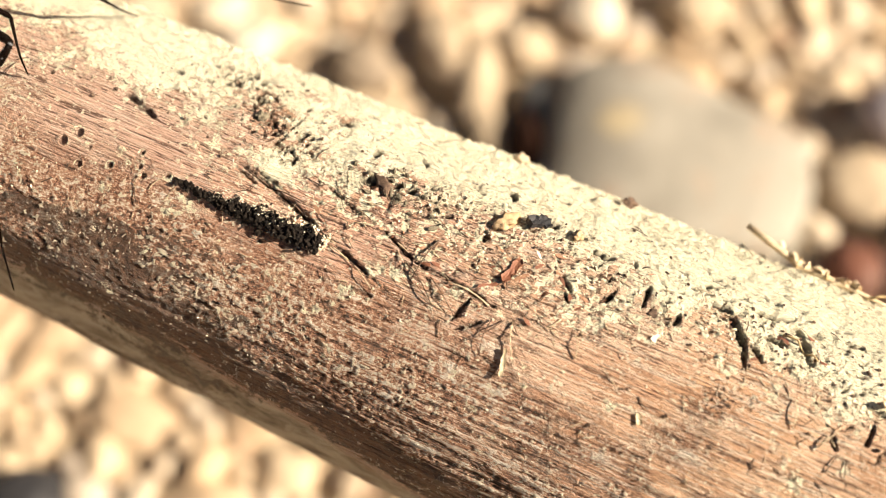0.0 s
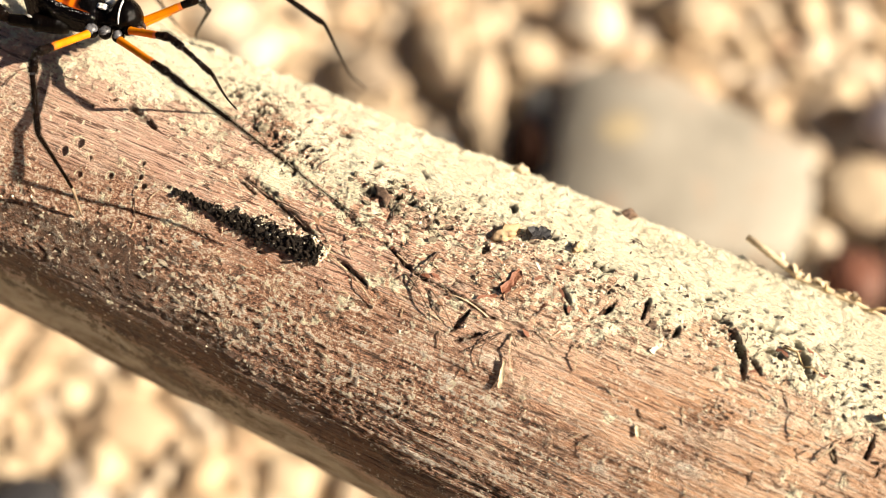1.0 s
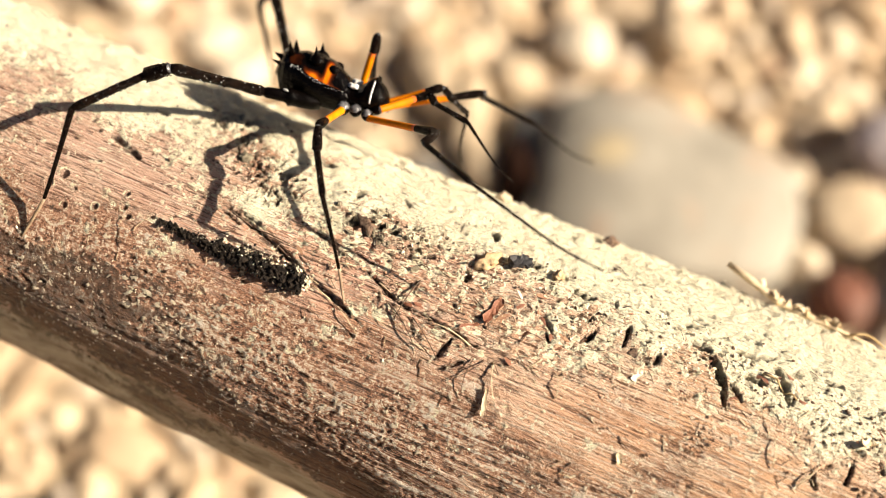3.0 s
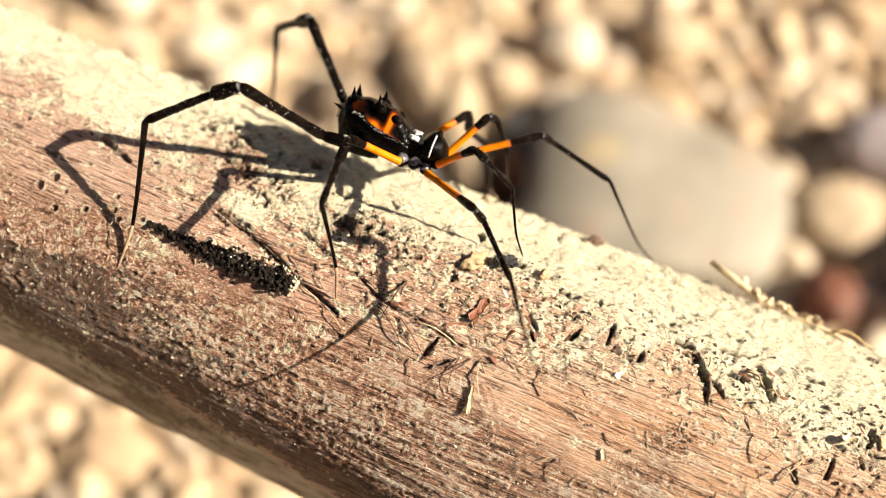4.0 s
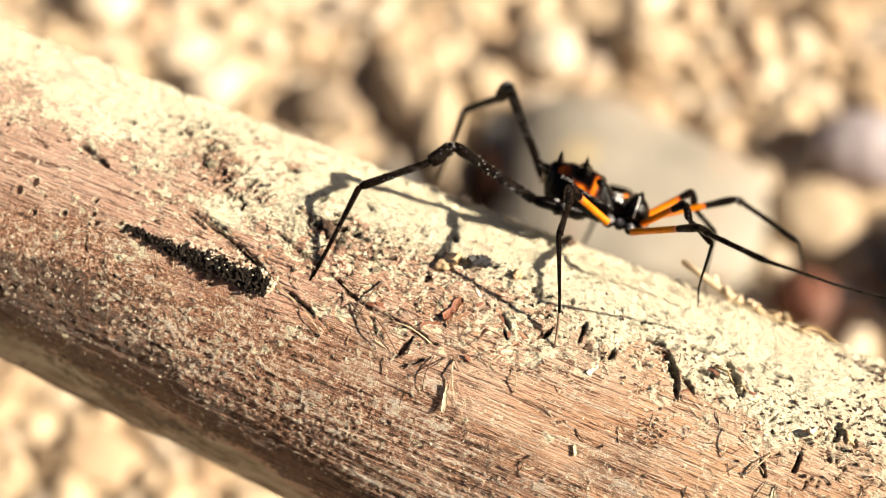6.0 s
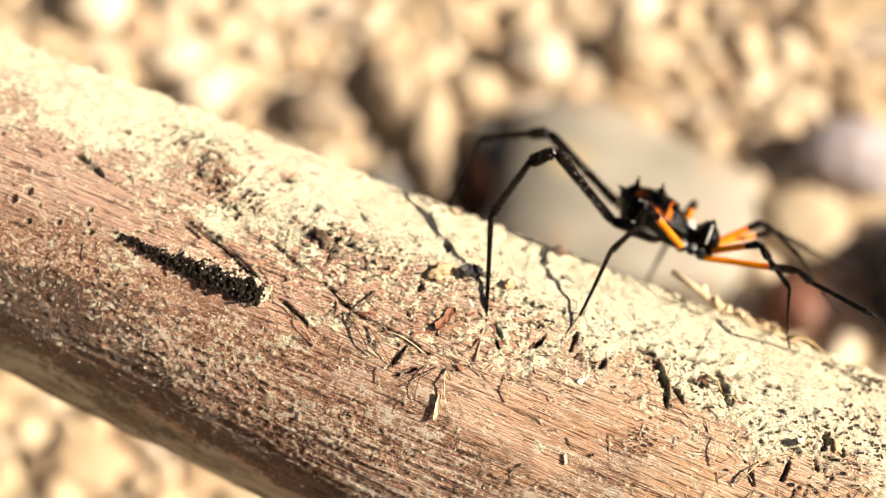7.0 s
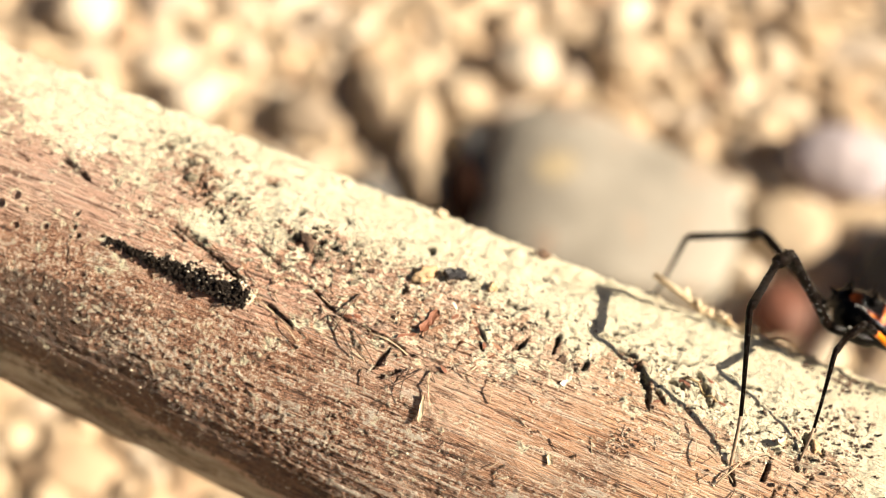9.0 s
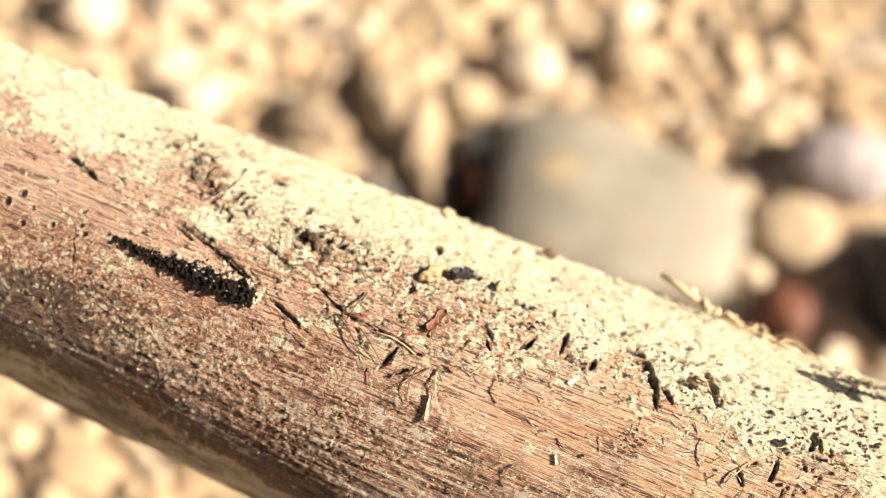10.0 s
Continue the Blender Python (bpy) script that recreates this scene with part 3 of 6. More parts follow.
# stones that stand out: name, label, x, y (mm), half sizes, turn, material, height of the centre
STONES = [
    ("boulder", "large smooth grey blunt-edged stone on the gravel", 42.5, 142, (24.0, 22.0, 8.8), -6, BOULDER, 3.4),
    ("white_pebble", "white quartz pebble on the gravel", 30, 180, (7.2, 6.2, 5.0), 10, WHITE_STONE, 3.2),
    ("beige_stone", "pale beige rounded stone beside the grey stone", 77, 137, (9, 8, 4.0), 40, CREAM_STONE, 1.6),
    ("mauve_stone", "mauve-grey stone on the gravel", 91, 152, (11.5, 8.6, 6.5), 0, MAUVE_STONE, 3.8),
    ("dark_stone", "dark slate-grey stone on the gravel", 101.5, 121, (16.0, 14.0, 10), 60, DARK_STONE, 3.0),
    ("rust_stone", "rust-red stone on the gravel", 71, 118, (5.2, 6.0, 4.4), 10, RUST_STONE, 2.6),
    ("cream_pebble", "long cream pebble on the gravel", 0, 172, (4.6, 10.6, 4.4), 8, CREAM_STONE, 2.6),
    ("cream_pebble", "narrow cream pebble on the gravel", 7.0, 164, (4.0, 13.0, 4.2), -6, CREAM_STONE, 2.4),
    ("white_pebble", "round white pebble on the gravel", -39, 172, (5.6, 6.0, 4.4), 30, WHITE_STONE, 2.8),
    ("white_pebble", "white pebble on the gravel", -64, 199, (7.8, 7.0, 5.0), 70, WHITE_STONE, 3.0),
    ("brown_stone", "dull brown stone sunk in the gravel", -16, 168, (6.0, 6.8, 4.0), 20, DUN_STONE, 1.6),
    ("cream_pebble", "cream pebble on the gravel", 51, 184, (6.6, 7.0, 4.8), 80, CREAM_STONE, 2.8),
    ("grey_stone", "small grey stone in front of the long cream pebbles", -3.0, 146, (5.0, 4.8, 4.0), 15, SLATE, 2.0),
    # added stone: its near-black colour deepens the boulder's shadow
    ("brown_stone", "dark rust-brown stone added to deepen the shade beside the grey stone", 15.6, 146, (4.0, 9, 6.5), 8, SHADE_STONE, 2.0),
    ("grey_stone", "dark grey stone behind the large grey one", 20, 157, (6.0, 6.5, 5), 10, SLATE, 2.6),
    ("cream_pebble", "rounded cream pebble behind the slate-grey stone", 16.5, 172, (4.8, 5.4, 4.2), 20, CREAM_STONE, 2.6),
    ("cream_pebble", "cream pebble beside the dark brown stone", 8.6, 150, (3.6, 6.4, 3.6), 8, CREAM_STONE, 2.2),
    ("dark_stone", "small dark slate stone in the gravel in front of the branch", -65, 75, (7.0, 6.0, 4.0), 20, DARK_STONE, 2.0),
    ("prop_rock", "large grey rock under the raised end of the branch", -190, 131, (60, 55, 66), 30, GREY_STONE, 50.0),
]
_taken = []
for n, (nm, lab, x, y, hs, turn, mat, h) in enumerate(STONES):
    bm = bmesh.new()
    big = nm == "boulder"
    blob(bm, (0, 0, 0), hs, 5 if big else 4, 0.16 if big else 0.22, 40 + n, Matrix.Rotation(radians(turn), 3, "Z"), 0, 0.9, 3.6 if big else 2.0)
    if big:  # its top falls off to one side
        for q in bm.verts:
            if q.co.z > 0:
                q.co.z *= 1 - 0.42 * max(-0.25, q.co.x / (hs[0] * MM))
            if q.co.y > 0:
                q.co.y *= 1 - 0.72 * max(0.0, min(1.0, (q.co.x / MM + 3) / 27))
    ob = part(nm, bm, mat)
    ob.location = Vector((x, y, h)) * MM
    tagged(ob, lab, "stone")
    _taken.append((x, y, max(hs[:2]) * 0.82))


def scatter_gravel():
    """Single pebbles round the branch, and the bed of gravel beyond them."""
    rg = random.Random(5)
    meshes = []
    for s in range(14):
        bm = pebble_mesh(s + 1)
        me = bpy.data.meshes.new("pebble")
        bm.to_mesh(me)
        bm.free()
        me.polygons.foreach_set("use_smooth", [True] * len(me.polygons))
        me.materials.append(GRAVEL)
        meshes.append(me)
    spots = []
    grid = {}
    for tries in range(60000):
        near = tries < 14000
        if near:
            x, y = rg.uniform(-125, 150), rg.uniform(55, 235)
        else:
            x, y = rg.gauss(10, 190), rg.gauss(110, 190)
        r = rg.choice((2.1, 2.7, 3.2, 3.9, 4.7, 5.6)) * rg.uniform(0.85, 1.15)
        if tries % 14000 < 2500:
            r *= 1.35
        cx, cy = int(x // 17), int(y // 17)
        if any(math.hypot(x - a, y - b) < (r + c) * 0.74 for gx in (-1, 0, 1) for gy in (-1, 0, 1) for a, b, c in grid.get((cx + gx, cy + gy), ())):
            continue
        if any(math.hypot(x - a, y - b) < c + r * 0.5 for a, b, c in _taken) or (12 < x < 24 and 124 < y < 163):
            continue
        grid.setdefault((cx, cy), []).append((x, y, r))
        spots.append((x, y, r))
    near = [s for s in spots if -104 < s[0] < 128 and 66 < s[1] < 218]
    near.sort(key=lambda s: -s[2])
    singles = set(near[:300])
    for x, y, r in spots:
        if (x, y, r) not in singles:
            continue
        ob = new("pebble", rg.choice(meshes))
        ob.matrix_world = pose(x * MM, y * MM, r * -0.20 * MM, rg.uniform(-16, 16), rg.uniform(-16, 16), rg.uniform(0, 360)) @ Matrix.Diagonal((r * rg.uniform(0.95, 1.25), r, r * rg.uniform(0.70, 0.92), 1))
        tagged(ob, "water-worn tan, cream or grey gravel pebble", "pebble", "gravel pebbles")
    # the rest of the bed, joined
    low = []
    for s in range(8):
        bm = pebble_mesh(s + 31, 2)
        low.append((np.array([v.co[:] for v in bm.verts]), np.array([[v.index for v in f.verts] for f in bm.faces])))
        bm.free()
    co, fa, base = [], [], 0
    for x, y, r in spots:
        if (x, y, r) in singles:
            continue
        v, f = rg.choice(low)
        m = np.array(pose(0, 0, 0, rg.uniform(-25, 25), rg.uniform(-25, 25), rg.uniform(0, 360)).to_3x3())
        co.append((v * r) @ m.T * (1, 1, 0.82) + np.array((x, y, r * -0.20)) * MM)
        fa.append(f + base)
        base += len(v)
    co, fa = np.concatenate(co), np.concatenate(fa)
    me = bpy.data.meshes.new("gravel_bed")
    me.from_pydata(co.tolist(), [], fa.tolist())
    me.polygons.foreach_set("use_smooth", [True] * len(me.polygons))
    me.materials.append(GRAVEL_BED)
    tagged(new("gravel_bed", me), "bed of small sunlit tan and cream gravel", "gravel", kind="stuff")


scatter_gravel()

# ---- debris ----
LICHEN = simple("grey_lichen", (0.26, 0.225, 0.155), (0.11, 0.09, 0.06), 1800, 0.9, 0.0002)


def surface_frame(u, deg, lift=0.0, turn=0.0):
    """A pose on the bark: x along the branch turned by some degrees, z out of it."""
    p, out = log_point(u, deg, lift)
    x = (LOG_D - out * LOG_D.dot(out)).normalized()
    y = out.cross(x)
    a = radians(turn)
    x, y = x * math.cos(a) + y * math.sin(a), y * math.cos(a) - x * math.sin(a)
    return Matrix(((x.x, y.x, out.x, p.x * MM), (x.y, y.y, out.y, p.y * MM), (x.z, y.z, out.z, p.z * MM), (0, 0, 0, 1)))


def black_crust():
    """A charred-looking fungus streak, thick at one end, grown on the bark."""
    bm = bmesh.new()
    rg = random.Random(12)
    spots = []
    for i in range(820):
        s = rg.random() ** 0.8
        half = 0.7 + 3.9 * min(1, s * 1.5) * (0.75 + 0.35 * math.sin(s * 19) * math.sin(s * 7.3))
        spots.append((-20.8 + 11.6 * s, 9.4 - 0.8 * math.sin(s * 3.1) + rg.gauss(0, 0.45) * half, s, 0))
    heaps = [(0.30, 10.6), (0.42, 10.8), (0.52, 11.4), (0.60, 11.8), (0.66, 10.6), (0.74, 12.2), (0.80, 11.0), (0.86, 9.4), (0.92, 11.6), (0.97, 9.0), (1.0, 10.6), (0.7, 8.4), (0.9, 8.0)]
    for i in range(900):
        s, deg = rg.choice(heaps)
        s, deg = min(1.02, s + rg.gauss(0, 0.05)), deg + rg.gauss(0.4, 1.5)
        spots.append((-20.8 + 11.8 * s, deg, s, 1))
    rr = log_relief(np.array([q[0] for q in spots]), np.radians([q[1] for q in spots]))[0]
    for i, ((u, deg, s, white), r) in enumerate(zip(spots, rr)):
        out = LOG_E1 * math.cos(radians(deg)) + LOG_E2 * math.sin(radians(deg))
        q = rg.choice((0.018, 0.024, 0.032, 0.042, 0.06)) * (0.7 + 0.7 * s) if white else rg.uniform(0.07, 0.22) * (0.7 + 0.5 * s)
        p = LOG_A + LOG_D * u + out * (float(r) + (rg.uniform(0.15, 0.5) if white else rg.uniform(0.0, 0.2 + 0.45 * s)))
        turn = Euler((rg.uniform(0, 6), rg.uniform(0, 6), rg.uniform(0, 6))).to_matrix()
        blob(bm, p, (q * rg.uniform(0.8, 2.2), q, q * 0.7), 1, 0.9, i % 17, turn, white, 2.0)
    ob = part("fungus_crust", bm, (CRUST, DUST), smooth=False)
    return tagged(ob, "black crusty fungus streak flecked with pale dust on the branch", "fungus")


black_crust()


def flake(name, label, category, u, deg, turn, size, mat, seed, lift=0.1, tilt=0.0):
    """A thin curled chip lying on the bark; size in millimetres: length, width, thickness."""
    bm = bmesh.new()
    nx, ny = 8, 4
    rg = random.Random(seed)
    edge = [rg.uniform(0.5, 1.1) for _ in range(nx + 1)]
    skew = [rg.uniform(-0.16, 0.16) for _ in range(nx + 1)]
    lay = []
    for side in (1, -1):
        g = []
        for i in range(nx + 1):
            row = []
            for j in range(ny + 1):
                x = (i / nx - 0.5) * size[0]
                w = size[1] * edge[i] * (1 - 0.35 * abs(2 * i / nx - 1) ** 3)
                y = (j / ny - 0.5 + skew[i]) * w
                z = 0.14 * size[0] * (2 * i / nx - 1) ** 2 * 0.5 + 0.12 * size[1] * (2 * j / ny - 1) ** 2 + side * size[2] / 2 + rg.uniform(-0.05, 0.05) * size[1]
                row.append(bm.verts.new(Vector((x, y, z)) * MM))
            g.append(row)
        lay.append(g)
    for g, flip in zip(lay, (False, True)):
        for i in range(nx):
            for j in range(ny):
                q = (g[i][j], g[i + 1][j], g[i + 1][j + 1], g[i][j + 1])
                bm.faces.new(q[::-1] if flip else q)
    a, b = lay
    rim = [(i, 0) for i in range(nx)] + [(nx, j) for j in range(ny)] + [(i, ny) for i in range(nx, 0, -1)] + [(0, j) for j in range(ny, 0, -1)]
    for (i, j), (k, l) in zip(rim, rim[1:] + rim[:1]):
        bm.faces.new((a[i][j], b[i][j], b[k][l], a[k][l]))
    ob = part(name, bm, mat, smooth=False)
    ob.matrix_world = surface_frame(u, deg, lift, turn) @ pose(0, 0, 0, 0, tilt, 0)
    return tagged(ob, label, category)


flake("bark_flake", "red-brown bark flake stuck on the branch", "bark flake", 4.1, 24.2, 75, (2.2, 0.75, 0.22), RED_BARK, 1, 0.05)
flake("bark_flake", "dark bark flake on the branch", "bark flake", 10.6, 25.6, 75, (1.5, 0.5, 0.18), DARK_BARK, 3, 0.05)
flake("wood_chip", "pale straw-coloured wood splinter on the branch", "wood chip", 6.1, -0.8, 103, (2.0, 0.34, 0.14), CHIP, 5, 0.14)
flake("wood_chip", "whitish wood chip on the branch", "wood chip", 15.3, 23.0, 60, (1.1, 0.55, 0.05), DUST, 6, 0.0)
flake("wood_chip", "small white chip on the branch", "wood chip", 16.2, -0.1, 120, (0.8, 0.5, 0.1), CHIP, 8, 0.08)
flake("bark_flake", "dark slate-coloured flake on the branch", "bark flake", 4.4, 42.0, 30, (1.9, 1.1, 0.4), DARK_STONE, 21, 0.3, 12)

flake("wood_chip", "amber triangular chip standing on the branch", "wood chip", 31.6, 30.5, 50, (1.5, 0.8, 0.12), CHIP, 12, 0.25, 30)
flake("bark_flake", "tiny red splinter beside a torn slot in the branch", "bark flake", 22.2, 30.0, 100, (1.1, 0.3, 0.14), RED_BARK, 13, 0.1)


def grain(name, label, u, deg, size, mat, seed, sink=0.3):
    bm = bmesh.new()
    blob(bm, (0, 0, 0), size, 3, 0.75, seed, None, 0, 1.6)
    ob = part(name, bm, mat)
    ob.matrix_world = surface_frame(u, deg, size[2] * (1 - sink), seed * 40)
    return tagged(ob, label, "grain")


grain("sand_grain", "ochre sand grain on the dusty branch", 2.3, 38.2, (0.95, 0.7, 0.42), AMBER, 1, 0.75)
grain("sand_grain", "amber sand grain on the branch", 7.4, 43.0, (0.42, 0.38, 0.35), AMBER, 2)
grain("sand_grain", "small dark grain on the branch", 14.4, 29.4, (0.4, 0.45, 0.35), DARK_BARK, 4)
grain("sand_grain", "tan sand grain on the ridge of the branch", 1.0, 77.0, (0.6, 0.4, 0.4), CREAM_STONE, 5)
grain("sand_grain", "brown grain on the ridge of the branch", 10.1, 75.0, (0.7, 0.45, 0.4), DARK_BARK, 6)
grain("sand_grain", "orange sand grain among the grit on the branch", 34.2, 33.5, (0.5, 0.4, 0.3), AMBER, 7, 0.7)
grain("sand_grain", "dark grit lump on the branch", -7.0, 34.2, (0.9, 0.5, 0.4), DARK_BARK, 8)
grain("sand_grain", "grey grit lump on the branch", -17.6, 40.0, (0.4, 0.5, 0.2), LICHEN, 9)


def fibre(bm, u, deg, turn, length, r, seed, lift=0.12, arch=0.3, smooth_bark=False):
    """One bent wood fibre over the bark, as a thin tube."""
    rg = random.Random(seed)
    curl = rg.uniform(-35, 35)
    uu, dd, a = u, radians(deg), turn
    n = 6
    way = []
    for i in range(n + 1):
        way.append((uu, dd))
        uu += math.cos(radians(a)) * length / n
        dd += math.sin(radians(a)) * length / n / 14.2
        a += curl / n * rg.uniform(0.5, 1.5)
    if smooth_bark:
        rr = [LOG_R + LOG_K * q[0] + 0.05 for q in way]
    else:
        rr = log_relief(np.array([q[0] for q in way]), np.array([q[1] for q in way]))[0]
    pts = [LOG_A + LOG_D * q[0] + (LOG_E1 * math.cos(q[1]) + LOG_E2 * math.sin(q[1])) * (float(k) + lift + arch * math.sin(math.pi * i / n)) for i, (q, k) in enumerate(zip(way, rr))]
    rings = []
    for i, p in enumerate(pts):
        ax = (pts[min(i + 1, n)] - pts[max(i - 1, 0)]).normalized()
        s = ax.orthogonal().normalized()
        q = ax.cross(s)
        rr = r * (1 - 0.5 * (i / n))
        rings.append([bm.verts.new((p + (s * math.cos(c) + q * math.sin(c)) * rr) * MM) for c in (0, 1.571, 3.142, 4.712)])
    for x, y in zip(rings, rings[1:]):
        for i in range(4):
            bm.faces.new((x[i], x[(i + 1) % 4], y[(i + 1) % 4], y[i]))
    bm.faces.new(rings[0][::-1])
    bm.faces.new(rings[-1])


def single_fibre(label, u, deg, turn, length, r, mat, seed, arch=0.3):
    bm = bmesh.new()
    fibre(bm, u, deg, turn, length, r, seed, 0.1, arch)
    return tagged(part("wood_fibre", bm, mat), label, "fibre")


for n, (u, deg, turn, ln, r, mat, lab) in enumerate((
        (-8.6, 10.0, -12, 5.0, 0.05, CHIP, "long straw-coloured fibre trailing from the fungus streak"),
        (-1.6, 24.0, -102, 3.6, 0.07, DARK_BARK, "brown curved fibre across the branch"),
        (5.0, 10.0, -120, 3.2, 0.05, DARK_BARK, "dark fibre hanging down the bark"),
        (4.2, 9.0, -100, 2.8, 0.05, DARK_BARK, "dark bent fibre on the bark"),
        (5.6, 10.5, -80, 3.0, 0.07, CHIP, "pale fibre from a tangle on the bark"),
        (3.6, 12.0, 160, 3.4, 0.07, CHIP, "pale crossing fibre on the bark"),
        (-16.7, 21.4, -14, 5.4, 0.06, DARK_BARK, "dark torn bark strand along a crack"),
        (-13.4, 18.4, -14, 4.0, 0.055, DARK_BARK, "dark bark strand by the fungus streak"),
        (-3.0, 14.0, -24, 4.0, 0.06, DARK_BARK, "dark fibre along the grain"),
        (-1.0, 13.0, -30, 3.6, 0.05, DARK_BARK, "thin dark fibre along the grain"),
        (10.6, 8.0, 100, 1.8, 0.06, CHIP, "short pale fibre standing on the bark"),
        (26.0, 14.0, 95, 2.0, 0.07, CHIP, "short pale fibre on the bark"),
        (28.0, 12.0, 60, 2.2, 0.07, CHIP, "short pale fibre on the bark"),
        (23.5, 39.0, -5, 3.0, 0.10, STRAW, "straw fibre between the torn pits"))):
    single_fibre(lab, u, deg, turn, ln, r, mat, 100 + n)


def straw_twig():
    """A dry stalk lying along the ridge, with small splinters."""
    ob_root = new("dry_stalk")
    tagged(ob_root, "dry straw-coloured broken stalk lying along the ridge of the branch", "twig")
    a, _ = log_point(19.4, 83, 1.9)
    b, _ = log_point(24.5, 82, 0.5)
    c, _ = log_point(29.5, 80, 0.3)
    e, _ = log_point(32.0, 78, 0.2)
    bm = bmesh.new()
    rings = []
    pts = [a, a.lerp(b, 0.5), b, b.lerp(c, 0.5), c, e]
    for i, p in enumerate(pts):
        ax = (pts[min(i + 1, 5)] - pts[max(i - 1, 0)]).normalized()
        s = ax.orthogonal().normalized()
        q = ax.cross(s)
        r = (0.24, 0.28, 0.30, 0.28, 0.22, 0.1)[i]
        rings.append([bm.verts.new((p + (s * math.cos(k * 0.7854) + q * math.sin(k * 0.7854)) * r * (1 + 0.15 * math.sin(k * 2.1 + i))) * MM) for k in range(8)])
    for x, y in zip(rings, rings[1:]):
        for i in range(8):
            bm.faces.new((x[i], x[(i + 1) % 8], y[(i + 1) % 8], y[i]))
    bm.faces.new(rings[0][::-1])
    bm.faces.new(rings[-1])
    part("stem", bm, CHIP, ob_root)
    chip = random.Random(4)
    for n in range(30):
        k = chip.uniform(0.25, 0.95) * 4
        p = pts[int(k)].lerp(pts[int(k) + 1], k % 1)
        bm = bmesh.new()
        q = chip.uniform(0.16, 0.46)
        turn = Euler((chip.uniform(0, 6), chip.uniform(0, 6), chip.uniform(0, 6))).to_matrix()
        blob(bm, p + LOG_E2 * chip.uniform(0.2, 0.5) + LOG_E1 * chip.uniform(-0.1, 0.3), (q, q * 0.7, q * 0.25), 1, 0.8, n, turn)
        part("husk_flake", bm, CHIP, ob_root, smooth=False)
    for n, (u, deg, turn, ln) in enumerate(((24.0, 80, 70, 2.0), (26.5, 79, 110, 1.6), (25.0, 84, 20, 3.0), (28.5, 80, 60, 1.4), (30.0, 78, 10, 3.2))):
        bm = bmesh.new()
        fibre(bm, u, deg, turn, ln, 0.13, 300 + n, 0.3, 0.5)
        part("splinter", bm, STRAW, ob_root)


straw_twig()


def fine_litter():
    """Dust crumbs and short fibres too many to count."""
    rg = random.Random(77)
    ico = bmesh.new()
    bmesh.ops.create_icosphere(ico, subdivisions=1, radius=1.0)
    v0 = np.array([v.co[:] for v in ico.verts])
    f0 = np.array([[v.index for v in f.verts] for f in ico.faces])
    ico.free()
    for name, label, count, mat, sizes, low in (
            ("dust_crumbs", "cream powdery crumbs scattered over the top of the branch", 2000, DUST, (0.02, 0.055), 0.0),
            ("bark_crumbs", "dark brown bark crumbs scattered over the branch", 700, DARK_BARK, (0.03, 0.10), 0.0)):
        us = np.array([rg.uniform(-45, 50) for _ in range(count * 3)])
        ss = np.array([rg.uniform(-0.75, 1.0) for _ in range(count * 3)])
        th = np.arcsin(ss)
        r, dust, pit_shade = log_relief(us, th)[:3]
        want = np.clip(dust, 0, 1) ** 1.0 + 0.10
        if mat is DARK_BARK:
            want = np.where((ss > 0.2) & (ss < 0.85), 0.6, 0.12)
        keep = np.array([rg.random() for _ in range(len(us))]) < want
        idx = np.nonzero(keep & (pit_shade < 0.1))[0][:count]
        co, fa = [], []
        for n, i in enumerate(idx):
            q = rg.uniform(*sizes) * rg.choice((0.6, 0.7, 0.8, 1.0, 1.9))
            out = LOG_E1 * math.cos(th[i]) + LOG_E2 * math.sin(th[i])
            p = LOG_A + LOG_D * float(us[i]) + out * (float(r[i]) + q * 0.35)
            m = np.array(Euler((rg.uniform(0, 6), rg.uniform(0, 6), rg.uniform(0, 6))).to_matrix()) * np.array((rg.uniform(0.7, 1.7), 1.0, rg.uniform(0.35, 0.8)))
            jit = np.array([rg.uniform(0.55, 1.35) for _ in range(len(v0))])[:, None]
            co.append(((v0 * jit * q) @ m.T + np.array(p)) * MM)
            fa.append(f0 + n * len(v0))
        me = bpy.data.meshes.new(name)
        me.from_pydata(np.concatenate(co).tolist(), [], np.concatenate(fa).tolist())
        me.materials.append(mat)
        tagged(new(name, me), label, "debris", kind="stuff")
    for name, label, count, mat in (("fibre_litter", "short pale wood fibres scattered over the branch", 170, CHIP), ("dark_fibre_litter", "short dark wood fibres scattered over the branch", 240, DARK_BARK)):
        bm = bmesh.new()
        for n in range(count):
            u, s = rg.uniform(-40, 46), rg.uniform(-0.2, 0.95)
            if rg.random() < 0.5:
                u, s = rg.gauss(2, 9), rg.gauss(0.42, 0.16)
            if rg.random() < 0.25:
                u, s = rg.gauss(27, 5), rg.gauss(0.38, 0.16)
            s = max(-0.5, min(0.97, s))
            fibre(bm, u, math.degrees(math.asin(s)), rg.gauss(-8, 45) + rg.choice((0, 180)), rg.uniform(0.4, 1.5), rg.uniform(0.025, 0.055), n, 0.05, rg.uniform(0.0, 0.12), True)
        tagged(part(name, bm, mat), label, "debris", kind="stuff")


fine_litter()


